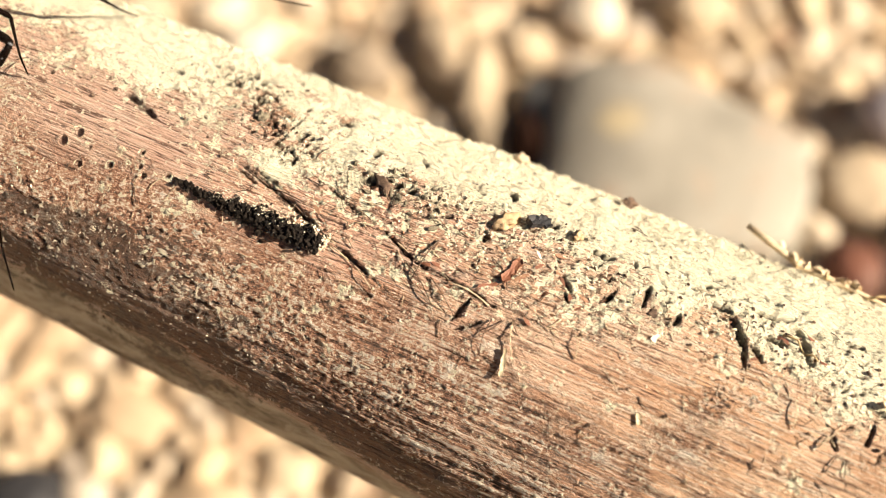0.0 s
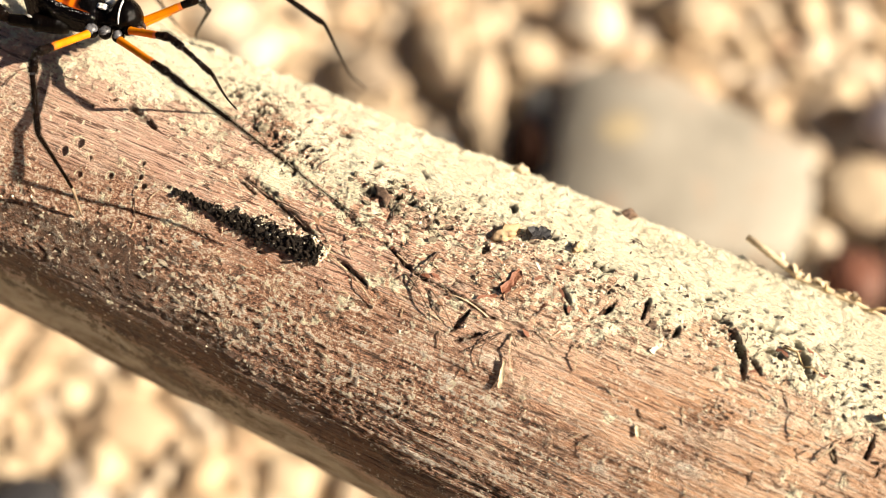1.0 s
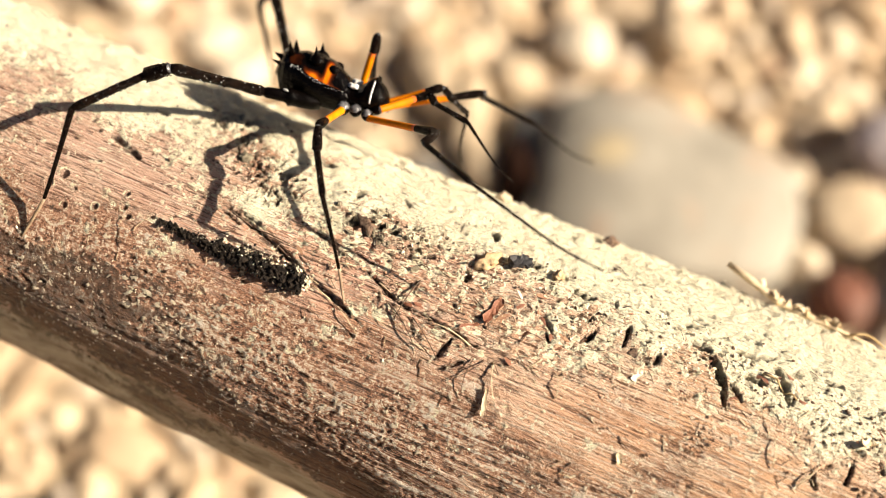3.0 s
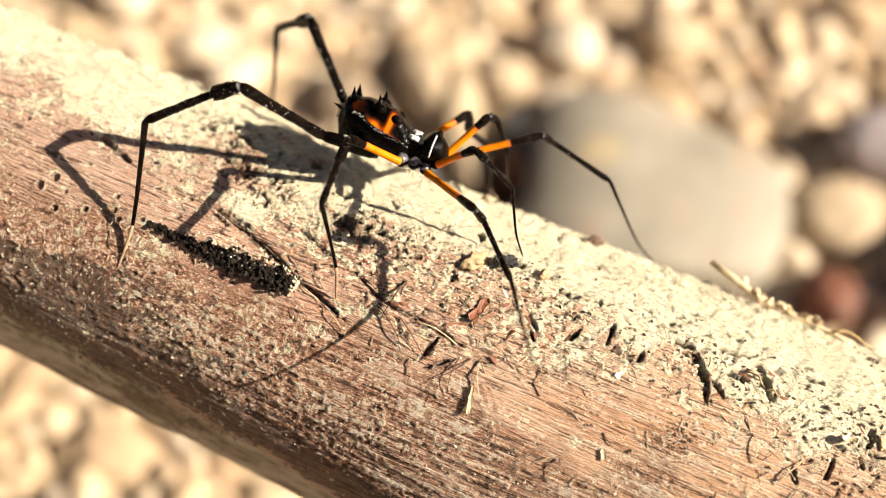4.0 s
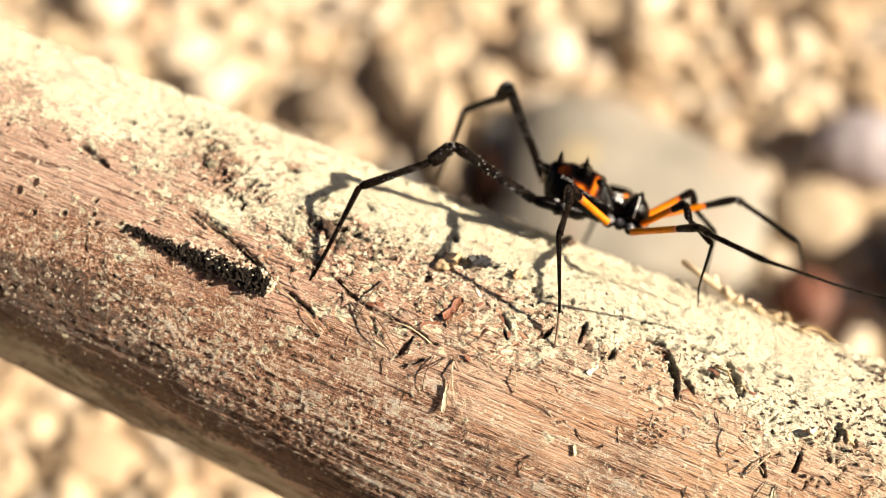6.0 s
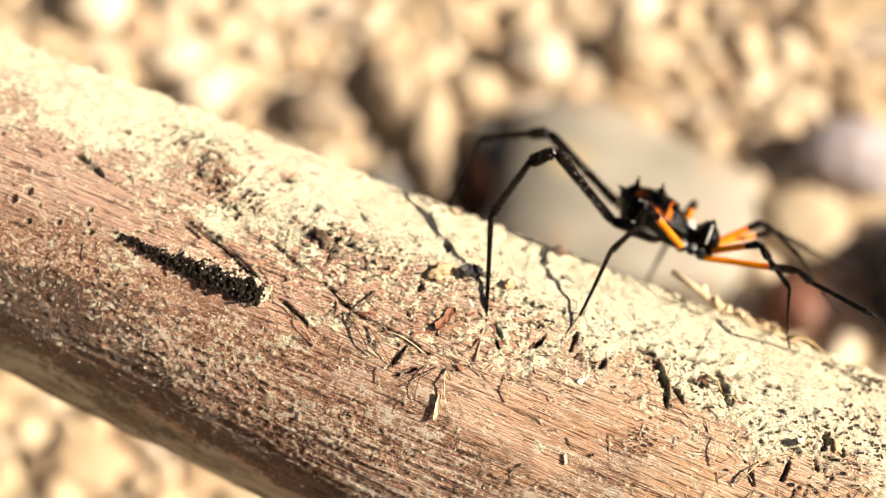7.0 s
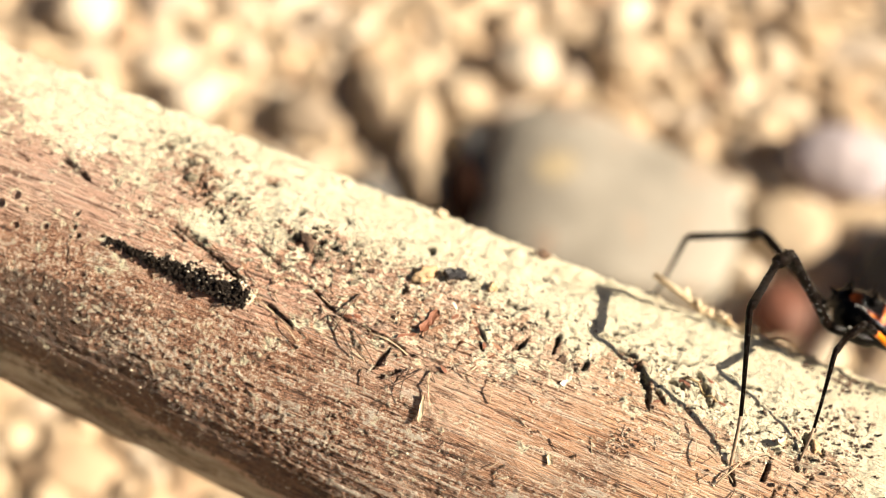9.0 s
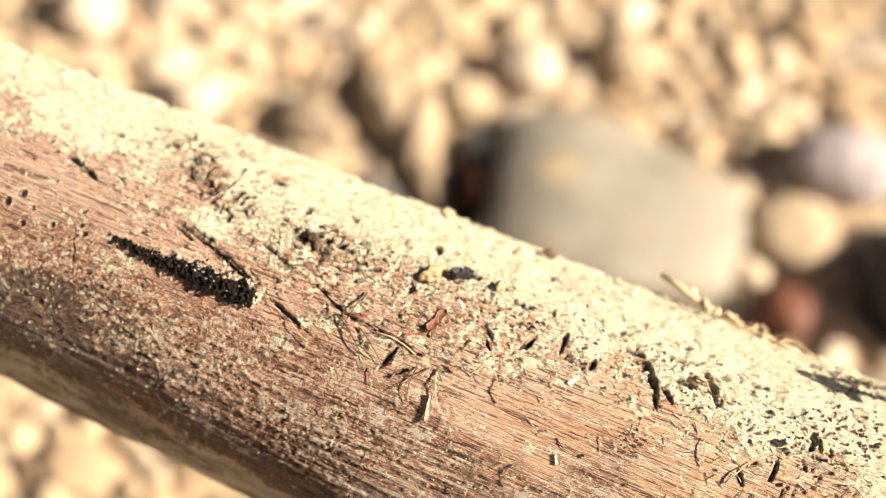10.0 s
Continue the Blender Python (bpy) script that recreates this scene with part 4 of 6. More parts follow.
def grit_patch(name, label, u0, deg0, su, sdeg, count, mat, seed, size):
    """A loose cluster of angular grit on the bark."""
    rg = random.Random(seed)
    us = np.array([rg.gauss(u0, su) for _ in range(count)])
    ds = np.radians([rg.gauss(deg0, sdeg) for _ in range(count)])
    r = log_relief(us, ds)[0]
    bm = bmesh.new()
    for i in range(count):
        q = size * rg.uniform(0.4, 1.3)
        out = LOG_E1 * math.cos(ds[i]) + LOG_E2 * math.sin(ds[i])
        turn = Euler((rg.uniform(0, 6), rg.uniform(0, 6), rg.uniform(0, 6))).to_matrix()
        blob(bm, LOG_A + LOG_D * float(us[i]) + out * (float(r[i]) + q * 0.25), (q * rg.uniform(1, 2.2), q, q * 0.7), 1, 0.6, i % 23, turn, 0, 1.9)
    tagged(part(name, bm, mat, smooth=False), label, "debris", kind="stuff")


grit_patch("lichen_grit", "dark grey lichen crumbs on the dusty top of the branch", -17.3, 40, 1.3, 5, 90, LICHEN, 1, 0.08)
grit_patch("bark_grit", "dark brown bark grit on the dusty branch", 6.0, 36, 6.0, 5, 70, DARK_BARK, 2, 0.11)
grit_patch("bark_grit", "dark brown bark crumbs heaped in the powder", 35.7, 68.7, 1.5, 4, 110, DARK_BARK, 7, 0.13)
grit_patch("bark_grit", "dark brown bark crumbs and powder at the edge of the dust", 36.2, 43.4, 1.6, 5, 90, DARK_BARK, 8, 0.12)
grit_patch("bark_grit", "dark bark grit round the torn pits", 25.0, 38, 4.5, 5, 80, DARK_BARK, 3, 0.11)
grit_patch("bark_grit", "coarse dark grit on the branch", 34.0, 33, 2.6, 6, 46, DARK_BARK, 4, 0.13)
grit_patch("bark_grit", "small dark crumbs on the bare grain", 20.8, 12.6, 0.7, 2.2, 60, DARK_BARK, 11, 0.07)
grit_patch("bark_grit", "grey grit on the branch", -6.0, 34.5, 1.6, 2.5, 60, LICHEN, 5, 0.18)
grit_patch("wood_powder", "cream powder lumps on the branch", 2.0, 34, 9.0, 7, 260, DUST, 6, 0.08)
grit_patch("wood_powder", "cream powder lumps round the torn pits", 27.0, 33, 6.0, 6, 300, DUST, 7, 0.08)
grit_patch("wood_powder", "fine cream powder on the torn bark", 2.5, 21, 7.0, 6, 320, DUST, 13, 0.045)
grit_patch("wood_powder", "cream powder crumbs along the ridge of the branch", 4.0, 79, 19.0, 5, 170, DUST, 12, 0.11)
grit_patch("wood_powder", "cream powder lumps on the lower bark", -24.0, -6, 6.0, 8, 140, DUST, 8, 0.05)
grit_patch("wood_powder", "cream powder specks on the flank of the branch", -8.0, -4, 8.0, 9, 120, DUST, 9, 0.045)
grit_patch("wood_powder", "cream powder specks low on the branch", 8.0, -22, 9.0, 9, 110, DUST, 10, 0.045)


def torn_bark():
    """Loose shards of bark still sitting on the torn stretch of the branch."""
    rg = random.Random(8)
    shapes = []
    for mat in (DUST, RED_BARK, TAN_BARK, TAN_BARK, TAN_BARK, RED_BARK):
        for s in range(3):
            bm = bmesh.new()
            n = rg.randint(5, 7)
            ring = [(math.cos(2 * math.pi * k / n) * rg.uniform(0.5, 1.1), math.sin(2 * math.pi * k / n) * rg.uniform(0.25, 0.55)) for k in range(n)]
            top = [bm.verts.new(Vector((x, y, 0.10 + rg.uniform(-0.05, 0.10))) * MM) for x, y in ring]
            low = [bm.verts.new(Vector((x * 0.9, y * 0.9, -0.06)) * MM) for x, y in ring]
            mid = bm.verts.new(Vector((0, 0, 0.2)) * MM)
            for k in range(n):
                q = (k + 1) % n
                bm.faces.new((top[k], top[q], mid))
                bm.faces.new((low[k], low[q], top[q], top[k]))
            bm.faces.new(low[::-1])
            me = bpy.data.meshes.new("bark_shard")
            bm.to_mesh(me)
            bm.free()
            me.materials.append(mat)
            shapes.append(me)
    inv = LOG_M.inverted()
    for n in range(100):
        if n < 72:
            u, deg = rg.gauss(2.5, 6.5), rg.gauss(24, 7)
        else:
            u, deg = rg.gauss(26, 6), rg.gauss(33, 8)
        ob = new("bark_shard", rg.choice(shapes))
        ob.parent = branch
        k = rg.choice((0.2, 0.25, 0.3, 0.36, 0.45))
        ob.matrix_local = inv @ surface_frame(u, deg, -0.05, rg.gauss(-5, 40)) @ pose(0, 0, 0, rg.uniform(-25, 25), rg.uniform(-30, 30), 0) @ Matrix.Diagonal((k * rg.uniform(0.9, 1.6), k, k, 1))


TAN_BARK = simple("tan_bark", (0.46, 0.27, 0.16), (0.34, 0.17, 0.10), 1500, 0.75, 0.0001)
torn_bark()


# ---- the harvestman ----
def build_harvestman():
    """The body, coxae and mouth parts under one root; x ahead, z up, in millimetres."""
    root = new("harvestman")
    root.empty_display_size = 0.003
    tagged(root, "glossy black long-legged harvestman with orange leg bases, walking along the branch", "harvestman")
    # abdominal shield along x: half width, crest, rim
    prof = [(-5.45, 0.35, 1.2, 0.7), (-5.25, 1.0, 1.8, 1.1), (-4.95, 1.45, 2.2, 1.5), (-4.4, 1.85, 2.42, 1.85), (-3.3, 2.2, 2.62, 1.85), (-2.4, 2.35, 2.75, 1.5), (-1.5, 2.32, 2.62, 1.3), (-0.64, 2.2, 2.25, 1.15), (0.3, 2.0, 1.5, 1.0), (0.8, 1.75, 1.2, 0.85)]
    xs = [q[0] for q in prof]
    bm = bmesh.new()
    mark = bm.verts.layers.float.new("mark")
    rows, nx = [], 90
    for ix in range(nx):
        x = -5.45 + 6.25 * ix / (nx - 1)
        w, crest, rim = (float(np.interp(x, xs, [q[c] for q in prof])) for c in (1, 2, 3))
        seg = 0.5 + 0.5 * math.cos((x + 5.3) * 2 * math.pi / 1.2)
        crest -= 0.07 * seg
        valley = min(rim - 0.22, crest - 0.3)
        end = min(1.0, (x + 5.45) / 0.9, (0.8 - x) / 0.5 + 0.55)
        low = rim - 0.3 - (rim + 0.6) * max(0.25, end)
        kq = [0, 0.2, 0.4, 0.55, 0.66, 0.76, 0.85, 0.92, 1.0, 1.02, 0.96, 0.8, 0.4, 0.0]
        kz = [crest, crest - 0.04, crest - 0.35 * (crest - valley), crest - 0.8 * (crest - valley), valley, valley, rim - 0.04, rim, rim - 0.22, rim - 0.7, (rim + low) * 0.35, low + 0.12, low, low - 0.03]
        tt = np.linspace(0, 13, 45)
        q, z = np.interp(tt, range(14), kq), np.interp(tt, range(14), kz)
        q, z = (np.convolve(np.pad(c, 1, mode="edge"), (0.25, 0.5, 0.25), "valid") for c in (q, z))
        ring = [bm.verts.new(Vector((x, -a * w, b)) * MM) for a, b in zip(q, z)] + [bm.verts.new(Vector((x, a * w, b)) * MM) for a, b in list(zip(q, z))[-2:0:-1]]
        rows.append(ring)
    n = len(rows[0])
    for a, b in zip(rows, rows[1:]):
        for i in range(n):
            j = (i + 1) % n
            bm.faces.new((a[i], a[j], b[j], b[i]))
    for vert in bm.verts:
        c = vert.co / MM
        q = abs(c.y) / float(np.interp(c.x, xs, [p[1] for p in prof]))

        def near(x0, q0, sx, sq):
            return math.exp(-(((c.x - x0) / sx) ** 2 + ((q - q0) / sq) ** 2))

        if c.z > 0.5 and q < 0.9:
            vert[mark] = min(1.0, 0.07 * (q < 0.85) * (c.x < -0.6) + 0.62 * near(-2.2, 0.64, 0.7, 0.12) + 0.62 * near(-1.2, 0.46, 0.24, 0.24) + 0.50 * near(-0.3, 0.72, 0.9, 0.12) + 0.30 * near(-3.9, 0.42, 0.8, 0.34) + 0.26 * near(-1.0, 0.3, 1.2, 0.3))
    bm.faces.new(rows[0][::-1])
    bm.faces.new(rows[-1])
    part("abdomen", bm, SHIELD, root, "glossy black ridged abdomen with orange and red markings")
    # spines of the hump and the rear edge
    for base, tip, r in (((-2.4, 0.7, 2.4), (-2.6, 0.8, 3.4), 0.3), ((-2.4, -0.7, 2.4), (-2.65, -0.75, 3.45), 0.3), ((-4.45, 0.6, 2.1), (-4.65, 0.7, 3.1), 0.32), ((-4.45, -0.6, 2.1), (-4.7, -0.65, 3.2), 0.32),
                         ((-5.2, 0.0, 1.5), (-6.0, 0.0, 1.75), 0.3), ((-5.1, -0.9, 1.3), (-5.75, -1.1, 1.5), 0.2), ((-5.1, 0.9, 1.3), (-5.75, 1.1, 1.5), 0.2)):
        bm = bmesh.new()
        cone_spike(bm, base, tip, r, 10)
        part("spine", bm, BLACK, root)
    for s in (-1, 1):
        for x, y, z, q in ((-2.4, 0.66, 2.3, 0.62), (-0.95, 0.6, 1.98, 0.45)):
            bm = bmesh.new()
            blob(bm, (x, y * s, z), (q, q * 0.85, q * 0.8), 3, 0.06, 2)
            part("tubercle", bm, BLACK, root)
        bm = bmesh.new()
        dice = random.Random(31)
        # white and grey colour paints the glints on the rim's lumps
        for i in range(120):
            x = -3.9 + 4.3 * dice.random() ** 1.4
            w, crest, rim = (float(np.interp(x, xs, [q[c] for q in prof])) for c in (1, 2, 3))
            q = dice.choice((0.022, 0.03, 0.038, 0.055))
            blob(bm, (x, s * w * dice.uniform(0.88, 1.01), rim - dice.uniform(-0.02, 0.22)), (q * dice.uniform(0.8, 2.0), q, q), 1, 0.5, i, None, i % 2)
        part("granule_row", bm, (WAX_GLINT, GREY_WAX_SHEEN), root, "row of tiny granules along the shield's rim, paled as painted glints")
        bm = bmesh.new()
        for i in range(46):
            x = -3.3 + 3.7 * i / 45
            w, crest, rim = (float(np.interp(x, xs, [q[c] for q in prof])) for c in (1, 2, 3))
            blob(bm, (x, s * w * 1.0, rim - 0.72 - 0.10 * math.sin(i * 0.07)), (0.09, 0.07, 0.05), 1, 0.25, i)
        part("flank_keel", bm, BLACK, root)
    # carapace, rising like a collar before the waist
    bm = bmesh.new()
    st = [(0.2, 1.5, 0.95, -0.7), (0.6, 1.42, 1.02, -0.7), (1.1, 1.32, 1.2, -0.7), (1.5, 1.36, 1.55, -0.75), (1.75, 1.4, 1.9, -0.75), (1.95, 1.42, 2.12, -0.75), (2.15, 1.38, 2.15, -0.72), (2.4, 1.34, 2.08, -0.65), (2.75, 1.26, 1.95, -0.45), (3.1, 1.1, 1.7, -0.2), (3.4, 0.84, 1.32, 0.0), (3.6, 0.4, 0.95, 0.2)]
    rows, n = [], 28
    for x, w, top, bot in st:
        mid = (top + bot) / 2
        rows.append([bm.verts.new(Vector((x, w * math.cos(2 * math.pi * i / n), mid + (top - bot) / 2 * math.sin(2 * math.pi * i / n))) * MM) for i in range(n)])
    for a, b in zip(rows, rows[1:]):
        for i in range(n):
            bm.faces.new((a[i], b[i], b[(i + 1) % n], a[(i + 1) % n]))
    bm.faces.new(rows[0])
    bm.faces.new(rows[-1][::-1])
    bmesh.ops.subdivide_edges(bm, edges=bm.edges, cuts=1, smooth=0.3, use_grid_fill=True)
    part("carapace", bm, BLACK, root)
    for s in (-1, 1):
        bm = bmesh.new()
        pts = [(2.34, 0.45, 2.02), (2.36, 0.8, 1.83), (2.38, 1.08, 1.53), (2.4, 1.25, 1.2), (2.42, 1.33, 0.86), (2.44, 1.33, 0.55)]
        for (a, b, c), (d, e, f) in zip(pts, pts[1:]):
            for k in range(4):
                q = k / 4
                blob(bm, (a + (d - a) * q, s * (b + (e - b) * q + 0.03), c + (f - c) * q + 0.03), (0.09, 0.05, 0.13), 1, 0.3, k)
        part("collar_stripe", bm, BRIGHT_WAX, root, "thin white stripe down the side of the carapace")
        bm = bmesh.new()
        blob(bm, (0.85, 0.60 * s, 1.26), (0.44, 0.36, 0.2), 3, 0.5, 3)
        part("waist_spot", bm, BRIGHT_WAX, root, "white waxy spot at the waist")
    bm = bmesh.new()
    blob(bm, (2.4, 0, 2.05), (0.3, 0.5, 0.25), 3, 0.05, 5)
    eye_mound = part("eye_mound", bm, BLACK, root)
    for s in (-1, 1):
        bm = bmesh.new()
        blob(bm, (2.45, 0.42 * s, 2.14), (0.16, 0.12, 0.16), 2)
        part("eye", bm, BLACK, eye_mound)
        bm = bmesh.new()
        cone_spike(bm, (2.4, 0.2 * s, 2.22), (2.35, 0.25 * s, 2.46), 0.1, 8)
        part("spine", bm, BLACK, eye_mound)
        # mouth parts
        bm = bmesh.new()
        lathe(bm, [(0, 0.16), (0.2, 0.2), (0.45, 0.18), (0.6, 0.13, 0, -0.08), (0.7, 0.05, 0, -0.2)], 8)
        ob = part("pedipalp", bm, RUSSET, root)
        ob.matrix_local = pose(3.2 * MM, 0.4 * s * MM, 0.35 * MM, 0, 15, -6 * s)
        # coxae, seen as glossy knobs along the flank
        for x, y, z, q, pale in ((3.05, 0.95, 0.1, 0.38, 0), (2.5, 1.35, -0.4, 0.45, 0.92), (1.6, 1.6, -0.25, 0.48, 0.96), (0.7, 1.95, -0.25, 0.52, 1)):
            bm = bmesh.new()
            blob(bm, (x, y * s, z), (q, q * 1.1, q), 3, 0.08, 7)
            part("coxa", bm, BLACK, root)
            # a paler cap paints the sheen on top of the glossy black knob
            if pale:
                bm = bmesh.new()
                blob(bm, (x - 0.02, (y + 0.07) * s, z + 0.10), (q * 0.96 * pale, q * 1.02 * pale, q * 0.96 * pale), 3, 0.1, 4)
                part("coxa_sheen_cap", bm, GREY_WAX_SHEEN, root, "pale grey cap painted on the coxa as its sheen")
        # the stout hind coxa and trochanter
        bm = bmesh.new()
        lathe(bm, [(0, 0.5), (0.6, 0.66), (1.6, 0.66), (2.1, 0.62), (2.35, 0.72), (2.6, 0.5), (2.75, 0.46), (3.3, 0.47), (4.1, 0.44), (4.35, 0.3)], 14, 0, 1.0, 0.04, 3)
        ob = part("hind_coxa", bm, BLACK, root)
        a, b = Vector((-1.2, 1.5 * s, -0.55)), Vector((-5.2, 3.2 * s, -0.45))
        ob.matrix_local = Matrix.Translation(a * MM) @ (b - a).to_track_quat("X", "Z").to_matrix().to_4x4()
        bm = bmesh.new()
        blob(bm, (-3.6, 2.98 * s, 0.12), (0.22, 0.08, 0.1), 2, 0.3, 8)
        part("trochanter_spot", bm, WAX_GLINT, root, "pale waxy spot on the hind coxa")
    return root


# lengths of femur, patella, tibia and last joint with foot, and their girth
def granulate(bm, length, radius, count, seed, slot):
    """Tiny granules standing on a joint of a leg; pale ones are painted glints."""
    rg = random.Random(seed)
    for i in range(count):
        x, a, q = rg.uniform(0.15, length - 0.1), rg.uniform(0, 6.28), rg.choice((0.034, 0.045, 0.06))
        blob(bm, (x, math.cos(a) * radius, math.sin(a) * radius), (q * 1.3, q, q), 1, 0.4, i, None, slot if i % 3 == 0 else 0)


LEGS = {
    "N4": (7.77, 2.27, 5.57, 11.67),
    "N3": (5.07, 1.95, 4.11, 8.59),
    "N2": (7.52, 1.95, 5.38, 10.58),
    "N1": (4.25, 1.63, 2.85, 6.41),
    "F1": (4.60, 1.64, 2.99, 6.34),
    "F2": (8.28, 1.88, 5.46, 10.53),
    "F3": (5.19, 2.10, 4.27, 8.67),
    "F4": (8.32, 2.21, 5.70, 11.71),
}
GIRTH = {"4": (0.40, 0.55, 0.33, 0.20), "3": (0.30, 0.36, 0.27, 0.16), "2": (0.28, 0.31, 0.23, 0.12), "1": (0.29, 0.30, 0.22, 0.12)}


def build_leg(root, key):
    """Four keyed joints of one leg; the foot hangs on the last one."""
    n = key[1]
    lens, g = LEGS[key], GIRTH[n]
    made = []
    hind = n == "4"
    fl = lens[0]
    # femur
    bm = bmesh.new()
    if hind:
        st = [(0, g[0] * 0.8), (0.25, g[0] * 1.05), (fl * 0.3, g[0] * 0.85), (fl * 0.7, g[0] * 0.95), (fl * 0.92, g[0] * 1.15), (fl, g[0] * 0.8)]
        lathe(bm, st, 12, 0, 1.0, 0.05, 4)
        rg = random.Random(9)
        # every third granule is whitened as a painted glint
        for i in range(200):
            x, a = rg.uniform(0.5, fl - 0.2), rg.uniform(0, 6.28)
            cone_spike(bm, (x, math.cos(a) * g[0] * 0.85, math.sin(a) * g[0] * 0.85), (x + 0.05, math.cos(a) * g[0] * 1.22, math.sin(a) * g[0] * 1.22), 0.055, 5, 1 if i % 3 == 0 else 0)
        femur = part("femur", bm, (LEG_BLACK, WAX_GLINT), root, "thick black hind femur set with granules, some paled as painted glints")
    else:
        cut = fl * 0.68
        st = [(0, g[0] * 0.85, 0, 0, 3), (0.16, g[0] * 1.08, 0, 0, 3), (0.3, g[0] * 0.96, 0, 0, 0), (cut * 0.5, g[0] * 0.92, 0, 0, 0), (cut - 0.12, g[0] * 0.95, 0, 0, 0), (cut + 0.16, g[0] * 0.96, 0, 0, 2), (cut + 0.3, g[0] * 0.98, 0, 0, 1), (fl * 0.92, g[0] * 1.25, 0, 0, 1), (fl, g[0] * 0.85, 0, 0, 1)]
        lathe(bm, st, 12)
        femur = part("femur", bm, (ORANGE, LEG_BLACK, RED_ORANGE, GREY_WAX_SHEEN), root, "orange femur with a black tip")
    # patella
    bm = bmesh.new()
    L = lens[1]
    lathe(bm, [(0, g[1] * 0.62, 0, 0, 1), (0.10, g[1] * 0.72, 0, 0, 1), (L * 0.25, g[1] * 0.85), (L * 0.7, g[1] * 1.05), (L * 0.92, g[1] * 0.95), (L, g[1] * 0.6)], 12, 0, 1.0, 0.05, 5)
    granulate(bm, L, g[1] * 0.95, 80 if hind else 24, 3, 1)
    patella = part("patella", bm, (LEG_BLACK, GREY_WAX_SHEEN), root)
    # tibia
    bm = bmesh.new()
    L = lens[2]
    lathe(bm, [(0, g[2] * 0.75, 0, 0, 1), (0.09, g[2] * 0.85, 0, 0, 1), (0.2, g[2] * 0.9), (L * 0.5, g[2] * 0.85), (L * 0.9, g[2] * 1.05), (L, g[2] * 0.7)], 10, 0, 1.0, 0.05, 6)
    granulate(bm, L, g[2] * 0.93, 140 if hind else 36, 5, 1)
    tibia = part("tibia", bm, (LEG_BLACK, GREY_WAX_SHEEN), root)
    # metatarsus, with the foot bent at its end
    bm = bmesh.new()
    L = lens[3]
    cut, bend = L * 0.68, L * 0.045
    lathe(bm, [(0, g[3] * 1.1), (0.2, g[3] * 1.3), (cut * 0.4, g[3] * 0.95, 0, bend * 0.45), (cut * 0.75, g[3] * 0.8, 0, bend * 0.85), (cut, g[3] * 0.75, 0, bend)], 8)
    meta = part("metatarsus", bm, LEG_BLACK, root)
    bm = bmesh.new()
    lathe(bm, [(cut - 0.05, g[3] * 0.7, 0, bend), (cut + L * 0.08, g[3] * 0.68, 0, bend * 0.85), (cut + L * 0.18, g[3] * 0.6, 0, bend * 0.5), (L - 0.25, g[3] * 0.5, 0, bend * 0.1), (L - 0.03, g[3] * 0.25, 0, 0)], 8)
    part("tarsus", bm, PALE_TARSUS if n in "34" else LEG_BLACK, meta, "pale brown foot" if n in "34" else "")
    return femur, patella, tibia, meta


HARVESTMAN = build_harvestman()
LEG_PARTS = {key: build_leg(HARVESTMAN, key) for key in LEGS}


HIPS = {"4": (-5.2, 3.2, -0.45), "3": (0.75, 2.4, -0.25), "2": (2.7, 1.6, -0.5), "1": (3.2, 1.1, 0.2)}


def glide(rows, t):
    """The values of rows (t, ...) at a time, along a smooth curve that never overshoots."""
    ts = [r[0] for r in rows]
    i = max(0, min(len(ts) - 2, int(np.searchsorted(ts, t, side="right")) - 1))
    a, b = np.array(rows[i][1:], float), np.array(rows[i + 1][1:], float)
    h = ts[i + 1] - ts[i]

    def slope(j):
        if j == 0 or j == len(ts) - 1:
            return np.zeros(len(a))
        p, q, r = (np.array(rows[m][1:], float) for m in (j - 1, j, j + 1))
        s0, s1 = (q - p) / (ts[j] - ts[j - 1]), (r - q) / (ts[j + 1] - ts[j])
        return np.where(s0 * s1 > 0, 2 * s0 * s1 / (s0 + s1 + 1e-12), 0)

    s = (t - ts[i]) / h
    return (2 * s**3 - 3 * s**2 + 1) * a + (s**3 - 2 * s**2 + s) * h * slope(i) + (3 * s**2 - 2 * s**3) * b + (s**3 - s**2) * h * slope(i + 1)


